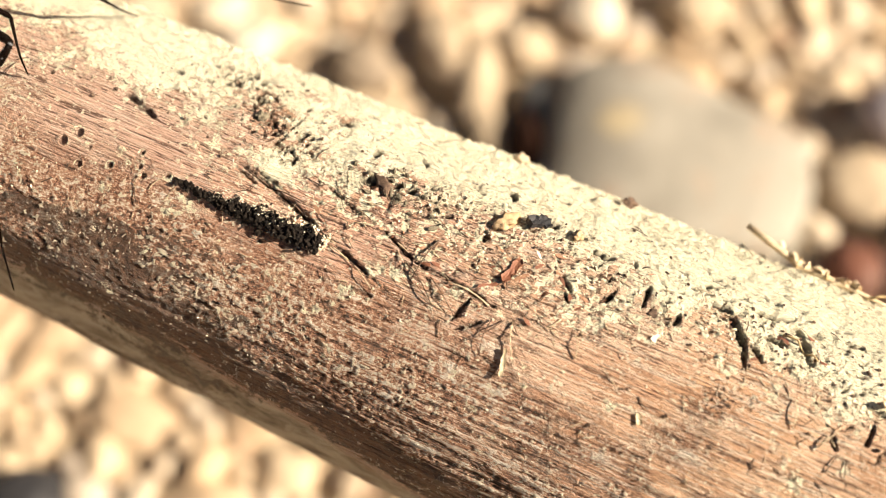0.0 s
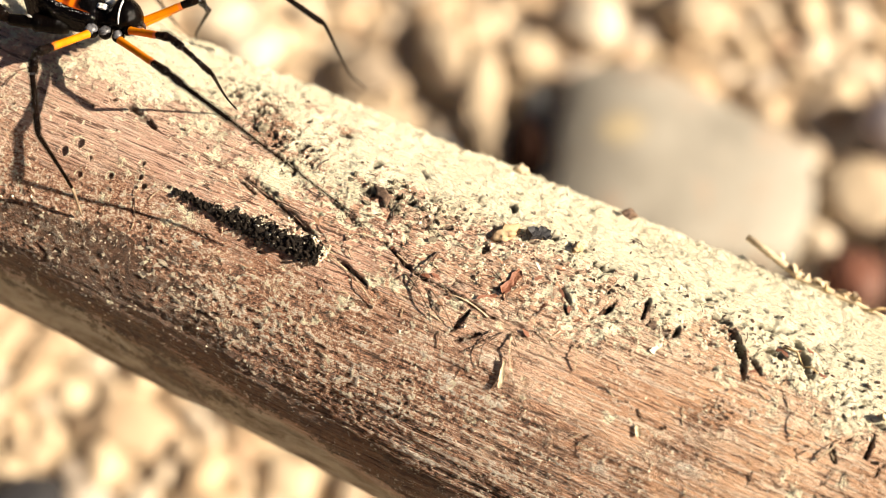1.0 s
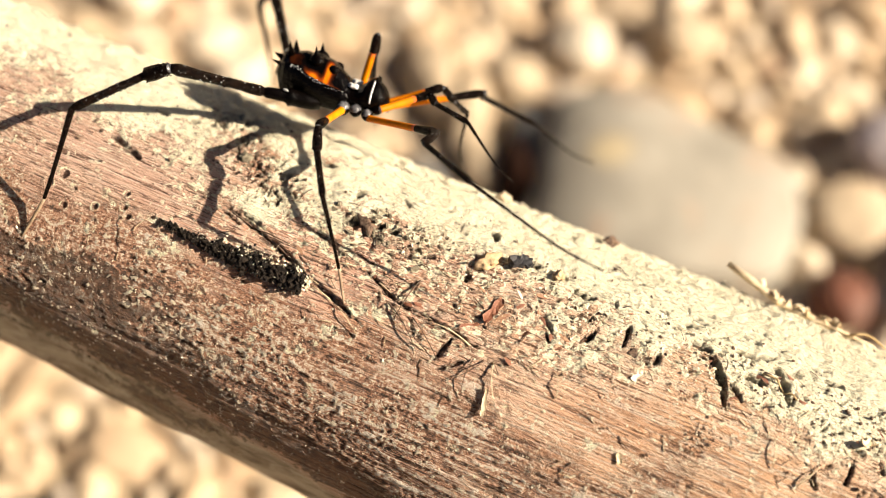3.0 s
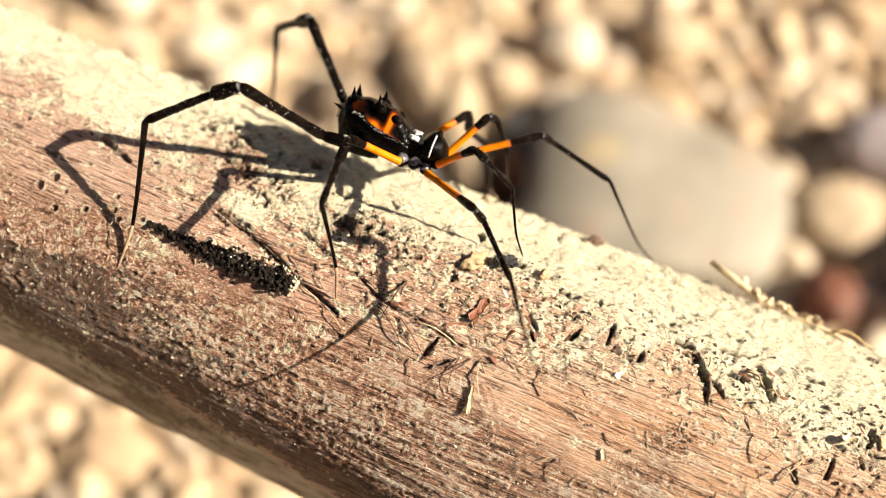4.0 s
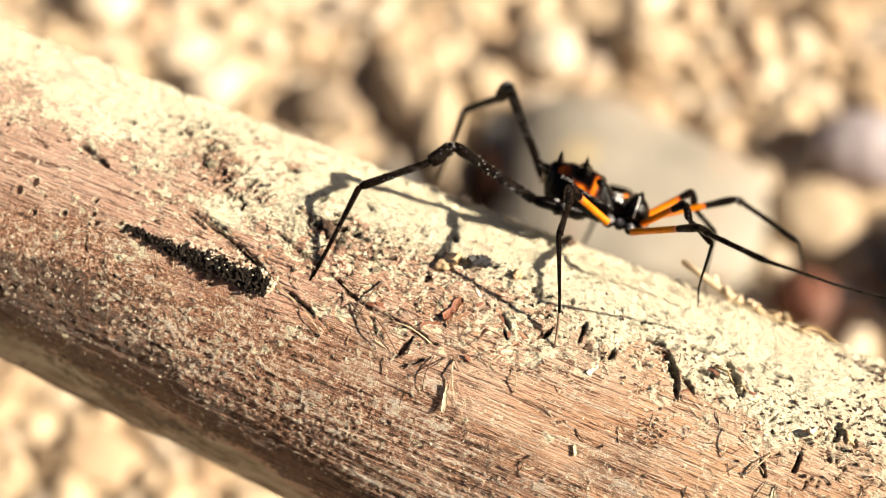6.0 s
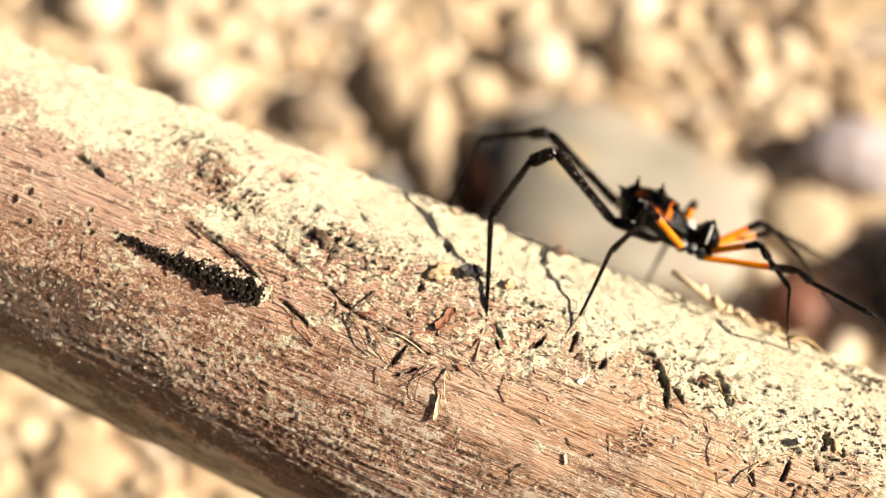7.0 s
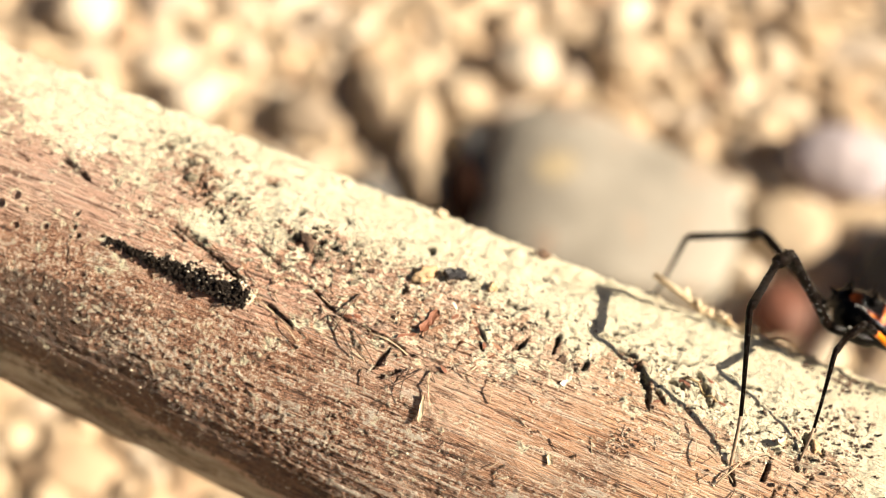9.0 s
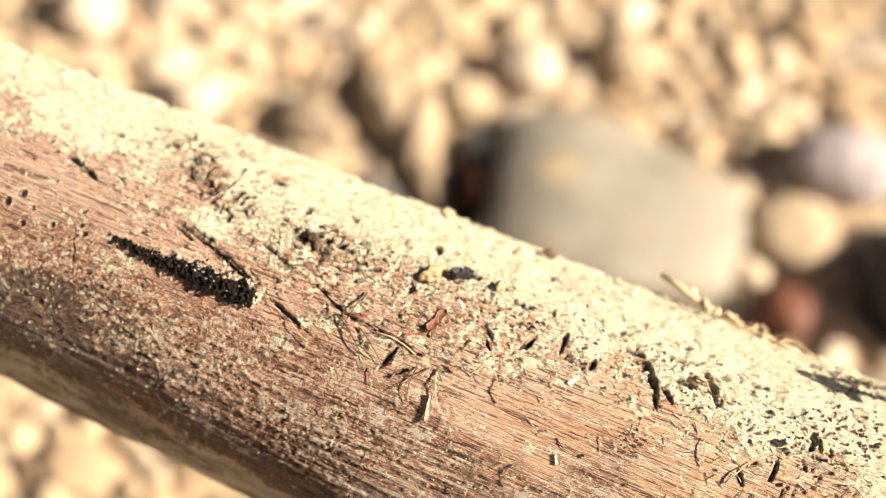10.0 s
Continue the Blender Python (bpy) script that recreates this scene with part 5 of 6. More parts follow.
def motions():
    # the body: seconds, place in millimetres, turn in degrees
    body_rows = [
        (0, -37.89, 67.34, 117.37, -22.8, 4.4, -16.4),
        (0.2, -35.35, 66.94, 117.06, -23.3, 4.3, -16.3),
        (0.5, -31.53, 66.38, 116.55, -24.2, 4.2, -16.2),
        (0.7, -29.00, 66.05, 116.19, -24.7, 4.1, -16.2),
        (1, -25.49, 65.56, 115.66, -25.5, 4.0, -16.1),
        (1.5, -19.94, 64.34, 114.77, -26.5, 3.8, -15.9),
        (2, -16.15, 65.70, 113.70, -28.3, 3.1, -15.3),
        (2.2, -14.03, 65.90, 113.17, -28.6, 2.2, -14.3),
        (2.5, -10.90, 66.03, 112.31, -29.5, 1.4, -13.4),
        (2.7, -8.36, 65.84, 111.41, -31.3, 3.6, -16.0),
        (3.8, -2.14, 60.67, 111.24, -32.7, 9.2, -23.0),
        (4, -0.76, 60.17, 111.11, -32.7, 9.2, -23.1),
        (4.2, 0.41, 60.11, 110.77, -32.6, 8.4, -21.9),
        (4.5, 2.93, 60.51, 109.95, -33.3, 7.9, -21.3),
        (5, 7.63, 60.30, 108.65, -34.0, 6.6, -19.7),
        (5.5, 12.70, 58.96, 107.33, -35.1, 8.3, -21.8),
        (5.7, 15.13, 58.29, 106.75, -35.2, 7.8, -21.2),
        (6.8, 21.53, 57.83, 104.12, -37.2, 10.7, -24.9),
        (7, 24.12, 58.50, 103.41, -37.9, 10.3, -24.3),
        (7.2, 26.57, 57.52, 103.68, -37.6, 10.0, -24.0),
        (7.5, 29.72, 55.89, 103.02, -37.4, 10.2, -24.2),
        (8, 35.30, 52.61, 102.37, -36.7, 10.9, -25.1),
        (8.5, 37.93, 50.76, 102.12, -36.2, 10.6, -24.7),
        (8.8, 39.54, 49.12, 102.35, -35.5, 10.9, -25.1),
        (9, 42.00, 49.89, 101.02, -36.6, 10.6, -24.7),
        (9.2, 44.55, 49.58, 100.59, -36.9, 10.4, -24.5),
        (9.5, 47.28, 47.93, 100.33, -36.6, 10.2, -24.2),
        (10, 57.10, 42.36, 99.80, -35.5, 10.3, -24.4),
    ]
    # each leg: seconds, then knee, patella's end, tibia's end and foot in millimetres
    leg_rows = {}
    leg_rows["N4"] = [
        (0, -47.5, 66.5, 125.3, -49.1, 65.5, 124.1, -52.9, 63.7, 120.4, -53.6, 62.6, 108.8),
        (0.2, -44.9, 66.2, 125.0, -46.6, 65.2, 123.8, -50.4, 63.3, 120.2, -51.3, 61.8, 108.7),
        (0.5, -41.0, 65.7, 124.6, -42.7, 64.7, 123.4, -46.6, 62.8, 120.0, -47.9, 60.6, 108.6),
        (0.7, -38.4, 65.4, 124.3, -40.1, 64.4, 123.1, -44.1, 62.5, 119.7, -45.5, 59.8, 108.5),
        (1, -34.8, 65.0, 123.8, -36.3, 63.9, 122.6, -40.4, 61.9, 119.3, -41.9, 58.6, 108.2),
        (1.5, -31.7, 61.6, 120.9, -30.9, 59.8, 119.8, -30.6, 54.3, 119.0, -30.0, 54.5, 107.3),
        (2, -26.0, 61.7, 121.3, -27.8, 61.1, 120.1, -29.3, 55.8, 119.0, -29.3, 54.6, 107.4),
        (2.2, -24.2, 62.2, 120.5, -25.9, 60.9, 119.4, -28.1, 55.9, 119.8, -29.0, 54.9, 108.2),
        (2.5, -22.1, 62.8, 119.0, -23.6, 61.1, 119.0, -27.3, 56.9, 118.8, -29.4, 54.6, 107.5),
        (2.7, -19.7, 62.6, 118.1, -21.8, 62.0, 117.6, -25.9, 58.2, 117.8, -29.7, 54.4, 107.4),
        (3.8, -14.4, 58.0, 117.1, -16.3, 58.7, 116.1, -21.6, 58.6, 114.5, -30.1, 54.6, 107.6),
        (4, -11.7, 59.0, 119.0, -13.8, 59.1, 118.1, -18.9, 58.7, 115.8, -21.9, 51.9, 106.8),
        (4.2, -9.1, 58.5, 119.6, -10.7, 56.9, 119.7, -13.5, 54.8, 115.3, -11.4, 48.4, 105.9),
        (4.5, -7.5, 59.3, 118.2, -9.3, 58.6, 117.0, -11.8, 53.7, 116.5, -11.7, 48.6, 106.1),
        (5, -3.7, 59.2, 116.0, -5.4, 57.7, 116.3, -9.3, 53.9, 116.0, -12.2, 48.5, 106.0),
        (5.5, 0.3, 59.1, 113.2, -1.8, 59.2, 112.3, -7.0, 57.5, 111.5, -12.3, 48.6, 106.0),
        (5.7, 2.3, 58.7, 111.7, 0.2, 57.9, 112.0, -5.2, 56.6, 111.3, -12.0, 48.7, 106.1),
        (6.8, 11.9, 59.9, 112.7, 10.3, 60.2, 111.1, 7.3, 55.9, 109.3, 7.0, 44.9, 105.6),
        (7, 13.8, 60.6, 111.4, 11.8, 60.5, 110.2, 8.6, 56.2, 108.8, 7.0, 45.1, 105.7),
        (7.2, 15.7, 59.7, 111.0, 13.7, 58.6, 111.3, 9.9, 54.6, 111.0, 6.7, 44.8, 105.5),
        (7.5, 18.9, 57.0, 111.0, 17.1, 57.5, 109.8, 12.2, 54.8, 109.8, 7.2, 45.1, 105.6),
        (8, 23.4, 54.4, 108.7, 21.2, 53.8, 109.3, 15.8, 52.6, 109.5, 7.3, 45.5, 105.7),
        (8.5, 25.1, 52.1, 106.8, 23.0, 51.5, 107.4, 17.4, 50.8, 107.9, 7.2, 45.4, 105.7),
        (8.8, 30.6, 51.7, 111.0, 28.7, 50.4, 111.1, 26.6, 45.4, 112.0, 26.5, 37.6, 103.2),
        (9, 32.4, 52.0, 109.6, 30.9, 50.6, 110.4, 27.8, 46.0, 111.2, 26.6, 37.6, 103.1),
        (9.2, 35.1, 51.5, 109.3, 33.4, 50.1, 109.3, 29.6, 46.1, 110.4, 26.5, 37.6, 102.9),
        (9.5, 37.1, 48.5, 108.9, 35.3, 47.3, 109.6, 30.8, 44.5, 111.3, 26.8, 37.5, 102.9),
        (9.7, 40.0, 46.6, 108.0, 38.2, 45.4, 108.6, 33.4, 44.9, 109.4, 26.9, 37.5, 102.9),
        (10, 48.6, 43.6, 109.2, 48.9, 41.9, 107.7, 43.9, 44.2, 108.0, 46.0, 47.2, 96.9),
    ]
    leg_rows["N3"] = [
        (0, -40.8, 63.3, 121.8, -40.5, 62.2, 120.2, -40.9, 59.7, 117.0, -40.7, 58.4, 108.5),
        (0.2, -37.9, 62.5, 121.5, -37.5, 61.6, 119.9, -38.0, 59.0, 116.7, -37.4, 57.3, 108.3),
        (0.5, -31.1, 59.3, 119.1, -30.4, 57.6, 118.3, -29.2, 55.8, 114.8, -26.4, 53.3, 107.1),
        (0.7, -29.9, 59.1, 119.0, -29.1, 57.4, 118.5, -28.0, 54.9, 115.5, -26.4, 53.3, 107.2),
        (1, -27.8, 59.2, 118.4, -27.7, 57.3, 118.4, -27.3, 54.0, 116.1, -26.3, 53.4, 107.6),
        (1.5, -24.3, 59.8, 116.6, -24.7, 57.9, 116.6, -25.6, 54.0, 115.6, -26.2, 53.3, 107.1),
        (2, -17.6, 59.4, 117.3, -17.7, 57.5, 117.2, -18.0, 53.4, 116.8, -19.4, 52.5, 108.4),
        (2.2, -12.9, 59.1, 116.3, -12.2, 57.3, 115.9, -10.7, 56.2, 112.3, -6.5, 50.3, 107.5),
        (2.5, -10.1, 59.0, 115.1, -9.9, 57.1, 114.5, -8.0, 53.5, 113.9, -5.5, 49.2, 107.0),
        (2.7, -8.5, 59.1, 114.8, -8.6, 57.2, 114.2, -7.4, 53.3, 113.9, -5.9, 48.8, 106.7),
        (3.8, -5.3, 56.9, 115.8, -5.5, 55.0, 115.7, -6.1, 50.9, 115.6, -5.5, 49.0, 107.2),
        (4, -4.3, 57.1, 115.6, -5.0, 55.4, 115.1, -6.0, 51.4, 115.4, -5.5, 49.1, 107.1),
        (4.2, -3.5, 57.3, 114.8, -4.2, 55.5, 114.9, -5.6, 51.6, 115.2, -5.3, 49.2, 107.0),
        (4.5, -0.7, 57.4, 114.4, -1.2, 55.5, 114.4, -3.4, 51.9, 114.8, -5.6, 49.4, 107.0),
        (5, 8.4, 55.1, 113.7, 8.4, 53.2, 114.1, 10.4, 49.7, 113.2, 12.5, 45.9, 105.8),
        (5.5, 11.3, 55.6, 113.1, 11.2, 53.6, 112.7, 11.3, 49.5, 112.9, 12.5, 45.7, 105.3),
        (5.7, 12.4, 55.5, 112.0, 12.2, 53.6, 112.5, 11.8, 49.5, 112.8, 12.4, 45.5, 105.3),
        (6.8, 18.2, 57.6, 108.4, 17.3, 56.8, 106.8, 14.6, 53.8, 107.4, 12.1, 45.7, 105.8),
        (7, 21.0, 57.5, 108.3, 20.4, 56.9, 106.5, 17.8, 53.8, 107.4, 13.4, 46.7, 105.5),
        (7.2, 27.6, 52.2, 108.7, 28.0, 50.3, 109.1, 29.7, 47.0, 107.5, 31.3, 39.7, 103.2),
        (7.5, 30.9, 50.2, 107.7, 30.8, 48.3, 108.1, 31.9, 44.3, 108.3, 32.1, 37.7, 102.8),
        (8, 34.1, 49.1, 108.2, 33.7, 47.2, 107.9, 32.9, 43.2, 108.6, 31.7, 37.1, 102.7),
        (8.5, 35.2, 48.2, 107.4, 34.6, 46.4, 107.0, 33.0, 43.1, 109.0, 31.8, 37.6, 102.6),
        (8.8, 36.5, 48.0, 107.3, 35.6, 46.6, 106.2, 33.6, 43.7, 108.4, 31.8, 37.7, 102.6),
        (9, 38.4, 48.1, 105.6, 36.8, 47.0, 105.7, 34.6, 44.3, 107.8, 31.9, 38.0, 102.7),
        (9.2, 42.2, 47.6, 106.2, 41.5, 46.1, 105.3, 40.5, 42.4, 103.7, 43.6, 34.8, 101.2),
        (9.5, 45.9, 45.9, 106.3, 45.7, 44.2, 105.3, 41.7, 43.3, 105.2, 45.1, 36.7, 100.9),
        (10, 56.3, 40.1, 105.8, 55.9, 38.5, 104.8, 51.8, 38.1, 105.3, 53.4, 31.6, 99.9),
    ]
    leg_rows["N2"] = [
        (0, -30.0, 60.2, 117.4, -31.1, 59.2, 116.2, -31.5, 54.5, 113.5, -30.3, 46.9, 106.2),
        (0.2, -29.4, 58.1, 117.8, -28.6, 56.4, 118.0, -26.5, 51.9, 120.0, -24.8, 49.1, 110.0),
        (0.5, -25.5, 57.8, 118.2, -25.4, 57.7, 116.2, -22.3, 53.4, 115.1, -17.0, 48.5, 107.3),
        (0.7, -23.6, 57.3, 118.4, -22.6, 55.7, 118.8, -19.2, 51.5, 119.0, -14.9, 50.0, 109.5),
        (1, -18.6, 57.8, 117.9, -17.5, 56.3, 118.5, -13.7, 52.6, 119.0, -5.5, 49.0, 113.2),
        (1.5, -12.1, 57.5, 116.8, -11.1, 55.9, 117.5, -6.6, 53.0, 117.9, 2.8, 50.6, 113.8),
        (2, -8.6, 59.2, 117.1, -7.2, 58.0, 116.5, -2.9, 54.7, 116.2, 4.0, 48.5, 111.1),
        (2.2, -6.7, 59.8, 117.4, -5.6, 59.3, 115.9, -1.4, 56.0, 116.1, 4.5, 49.0, 110.7),
        (2.5, -3.8, 59.8, 116.7, -2.7, 60.0, 115.0, 0.4, 55.9, 116.3, 8.2, 50.4, 111.4),
        (2.7, -0.9, 59.4, 115.1, -0.2, 57.7, 115.7, 4.0, 54.3, 115.8, 12.8, 50.0, 111.8),
        (3.8, 3.3, 52.4, 114.3, 3.8, 50.8, 115.3, 5.6, 45.8, 115.7, 7.8, 36.1, 118.9),
        (4, 4.5, 51.7, 114.2, 5.2, 52.0, 112.4, 6.9, 47.0, 112.3, 8.5, 37.0, 115.4),
        (4.2, 5.8, 51.9, 114.4, 6.4, 50.0, 115.0, 8.1, 45.0, 116.4, 11.8, 44.6, 106.6),
        (4.5, 9.3, 52.8, 113.1, 10.0, 51.2, 114.1, 12.9, 46.9, 115.5, 19.8, 46.1, 107.5),
        (5, 14.4, 53.4, 112.5, 15.0, 51.6, 113.1, 18.8, 47.9, 114.3, 27.6, 42.7, 111.5),
        (5.5, 19.7, 52.8, 111.6, 20.4, 51.2, 112.6, 25.5, 50.0, 111.4, 35.1, 45.8, 110.0),
        (5.7, 21.2, 52.2, 112.1, 21.6, 50.7, 113.2, 25.4, 47.5, 115.4, 35.5, 45.5, 113.1),
        (6.8, 28.4, 50.9, 107.7, 28.7, 49.3, 108.7, 31.4, 44.8, 110.1, 38.3, 44.1, 102.1),
        (7, 32.9, 53.4, 105.1, 33.3, 51.7, 105.9, 36.5, 47.6, 107.6, 44.7, 47.3, 100.9),
        (7.2, 33.8, 50.5, 106.5, 35.2, 50.1, 105.2, 38.1, 45.7, 106.6, 46.1, 43.8, 100.0),
        (7.5, 38.8, 52.1, 101.4, 39.3, 50.4, 102.1, 42.1, 45.9, 103.3, 46.7, 36.8, 100.5),
        (8, 43.2, 45.8, 103.7, 41.3, 46.3, 104.1, 42.3, 41.3, 102.2, 50.0, 34.3, 100.1),
        (8.5, 45.9, 44.0, 103.7, 44.0, 44.4, 103.9, 44.6, 39.5, 101.8, 52.4, 32.6, 99.8),
        (8.8, 47.4, 42.3, 103.8, 45.5, 42.7, 104.1, 46.1, 37.8, 101.9, 53.7, 30.8, 99.6),
        (9, 49.9, 43.2, 102.6, 48.0, 43.6, 102.9, 48.6, 38.7, 100.7, 56.6, 32.0, 99.1),
        (9.2, 52.5, 42.9, 102.2, 50.6, 43.3, 102.5, 51.2, 38.4, 100.3, 59.2, 31.7, 98.7),
        (9.5, 55.3, 41.3, 102.0, 53.4, 41.7, 102.2, 54.0, 36.8, 100.1, 61.9, 30.0, 98.3),
        (10, 65.0, 35.6, 101.4, 63.1, 36.0, 101.6, 63.8, 31.2, 99.4, 71.5, 24.2, 97.2),
    ]
    leg_rows["N1"] = [
        (0, -32.3, 63.8, 120.4, -32.6, 62.8, 119.2, -30.1, 61.8, 118.2, -30.7, 62.2, 111.9),
        (0.2, -29.7, 63.4, 120.1, -29.7, 62.3, 118.9, -29.0, 60.4, 117.0, -30.1, 58.8, 110.9),
        (0.5, -26.6, 62.6, 120.1, -25.7, 61.4, 120.7, -25.8, 60.4, 118.0, -29.7, 60.9, 112.9),
        (0.7, -23.3, 63.0, 119.5, -22.4, 61.7, 120.0, -21.1, 59.3, 120.6, -21.2, 60.9, 114.4),
        (1, -19.2, 61.7, 117.5, -18.1, 60.5, 117.7, -16.0, 58.8, 116.9, -15.3, 60.9, 110.8),
        (1.5, -14.6, 61.7, 118.5, -13.8, 60.3, 118.7, -12.4, 59.8, 116.3, -13.9, 61.4, 110.3),
        (2, -9.7, 62.8, 116.2, -8.8, 61.4, 116.1, -6.8, 60.0, 114.5, -5.3, 60.2, 108.3),
        (2.2, -7.5, 63.3, 115.8, -6.6, 62.0, 115.5, -5.4, 59.6, 114.8, -5.3, 60.0, 108.4),
        (2.5, -5.3, 63.5, 116.1, -4.5, 62.2, 116.1, -3.0, 61.3, 113.8, -4.8, 60.6, 107.7),
        (2.7, -1.8, 66.2, 111.4, -0.9, 64.9, 111.8, 1.5, 63.5, 111.5, 5.5, 61.7, 106.8),
        (3.8, 3.6, 56.8, 113.8, 4.4, 55.5, 114.3, 6.2, 54.8, 112.3, 8.3, 53.0, 106.5),
        (4, 4.6, 57.0, 114.4, 5.4, 55.6, 114.8, 7.3, 54.8, 112.8, 8.3, 52.9, 106.8),
        (4.2, 6.0, 57.4, 114.1, 7.0, 57.1, 112.8, 8.1, 54.6, 113.3, 8.1, 54.8, 106.9),
        (4.5, 8.0, 57.8, 113.8, 8.5, 56.3, 114.1, 9.8, 55.0, 112.0, 8.5, 53.9, 105.8),
        (5, 13.0, 58.0, 112.4, 13.9, 56.7, 113.0, 16.0, 55.5, 111.6, 17.5, 53.4, 105.7),
        (5.5, 18.1, 55.5, 110.6, 19.0, 54.2, 111.0, 20.7, 52.2, 109.8, 21.7, 50.5, 103.7),
        (5.7, 20.7, 55.8, 110.3, 20.9, 54.2, 110.4, 21.9, 51.5, 110.4, 21.8, 50.5, 104.1),
        (6.8, 27.5, 54.2, 106.6, 28.0, 52.7, 107.0, 30.2, 51.9, 105.4, 32.4, 48.2, 100.7),
        (7, 29.9, 55.1, 106.3, 30.3, 53.5, 106.4, 31.4, 50.9, 106.3, 32.4, 48.3, 100.6),
        (7.2, 32.1, 54.2, 106.9, 32.5, 52.9, 106.0, 32.6, 50.1, 106.7, 32.6, 49.0, 100.4),
        (7.5, 34.8, 52.9, 106.7, 34.8, 51.3, 106.9, 36.0, 50.4, 104.5, 34.2, 49.8, 98.4),
        (8, 41.0, 49.0, 105.1, 40.3, 47.9, 104.1, 42.7, 46.6, 105.0, 39.1, 43.6, 100.7),
        (8.5, 43.7, 47.1, 104.8, 43.0, 45.9, 103.8, 45.4, 44.8, 104.9, 42.0, 41.6, 100.5),
        (8.8, 45.2, 45.3, 104.9, 44.6, 44.2, 103.9, 46.9, 43.1, 105.1, 43.5, 40.0, 100.6),
        (9, 47.8, 46.2, 103.7, 47.1, 45.1, 102.7, 49.5, 44.1, 104.0, 46.1, 40.8, 99.6),
        (9.2, 50.3, 45.9, 103.3, 49.6, 44.8, 102.3, 52.0, 43.7, 103.4, 48.8, 40.4, 98.9),
        (9.5, 53.1, 44.3, 103.0, 52.4, 43.2, 102.0, 54.7, 42.1, 103.2, 51.6, 38.8, 98.7),
        (10, 62.8, 38.6, 102.4, 62.1, 37.6, 101.4, 64.5, 36.4, 102.6, 61.4, 33.1, 98.0),
    ]
    leg_rows["F1"] = [
        (0, -29.8, 67.3, 116.2, -28.1, 67.3, 115.8, -25.1, 67.1, 114.9, -24.2, 70.6, 109.7),
        (0.2, -27.2, 68.3, 117.8, -25.5, 67.6, 117.6, -23.7, 65.3, 116.7, -22.6, 66.4, 110.1),
        (0.5, -23.8, 68.9, 117.1, -22.3, 68.6, 116.8, -21.2, 66.4, 116.1, -19.3, 67.3, 109.0),
        (0.7, -21.5, 69.4, 117.4, -20.6, 69.8, 116.1, -19.6, 66.7, 116.0, -19.1, 67.5, 109.1),
        (1, -17.9, 66.4, 116.7, -17.8, 67.3, 115.3, -18.0, 69.1, 112.9, -20.2, 71.3, 107.4),
        (1.5, -12.1, 65.3, 115.0, -11.1, 65.4, 113.8, -9.3, 65.0, 111.4, -6.3, 64.7, 105.8),
        (2, -8.6, 67.0, 114.7, -8.2, 67.3, 113.2, -6.6, 66.7, 110.7, -7.3, 68.6, 104.8),
        (2.2, -6.6, 68.1, 113.7, -6.9, 67.7, 112.1, -4.2, 67.4, 110.8, -5.6, 65.8, 104.8),
        (2.5, -3.3, 67.9, 111.2, -2.6, 68.2, 109.8, -0.9, 65.9, 108.8, -0.5, 68.7, 103.1),
        (2.7, -0.7, 66.4, 112.3, 0.2, 66.1, 111.0, 1.5, 66.5, 108.3, 1.3, 67.2, 102.0),
        (3.8, 4.9, 62.5, 111.9, 5.8, 62.8, 110.6, 6.7, 62.4, 107.7, 6.5, 63.9, 101.6),
        (4, 5.9, 62.0, 112.5, 6.6, 62.7, 111.1, 7.4, 61.7, 108.5, 8.1, 63.3, 102.3),
        (4.2, 6.4, 61.9, 113.1, 7.9, 61.8, 112.5, 9.8, 62.1, 110.2, 11.0, 63.8, 104.3),
        (4.5, 10.4, 61.8, 108.2, 11.4, 61.5, 107.0, 13.2, 59.4, 105.9, 15.0, 61.0, 100.0),
        (5, 14.8, 62.4, 108.8, 15.5, 61.4, 107.8, 17.0, 58.9, 107.2, 18.0, 59.4, 101.0),
        (5.5, 20.3, 59.9, 107.5, 21.6, 58.9, 107.2, 24.0, 56.9, 106.7, 26.4, 55.1, 101.1),
        (5.7, 22.5, 59.9, 106.7, 22.9, 59.4, 105.2, 25.1, 58.5, 103.4, 25.7, 55.3, 97.9),
        (6.8, 28.9, 57.7, 105.0, 29.9, 57.2, 103.9, 31.6, 56.2, 101.7, 33.4, 55.0, 95.7),
        (7, 31.5, 59.7, 103.0, 32.8, 59.6, 102.1, 35.0, 58.3, 100.6, 38.6, 54.0, 97.5),
        (7.2, 34.0, 58.9, 103.0, 34.2, 58.2, 101.5, 35.6, 57.1, 99.1, 35.5, 53.2, 94.2),
        (7.5, 37.2, 57.2, 102.2, 36.5, 56.7, 100.8, 38.2, 55.8, 98.6, 36.8, 52.6, 93.3),
        (8, 42.8, 53.8, 101.5, 41.8, 53.5, 100.2, 44.2, 52.8, 98.5, 41.7, 50.3, 93.2),
        (8.5, 45.5, 51.9, 101.2, 44.5, 51.7, 100.0, 47.1, 51.1, 98.7, 44.4, 48.9, 93.4),
        (8.8, 47.1, 50.2, 101.5, 46.1, 50.0, 100.2, 49.0, 49.6, 99.3, 46.1, 47.8, 94.0),
        (9, 49.5, 51.1, 100.1, 48.5, 50.8, 98.8, 51.0, 50.1, 97.3, 48.4, 47.8, 92.0),
        (9.2, 52.1, 50.8, 99.7, 51.1, 50.5, 98.4, 53.3, 49.7, 96.5, 50.8, 47.0, 91.3),
        (9.5, 54.8, 49.2, 99.5, 53.8, 48.9, 98.2, 56.1, 48.2, 96.5, 53.7, 45.7, 91.2),
        (10, 64.6, 43.6, 99.0, 63.6, 43.3, 97.7, 66.4, 42.9, 96.6, 63.7, 40.7, 91.2),
    ]
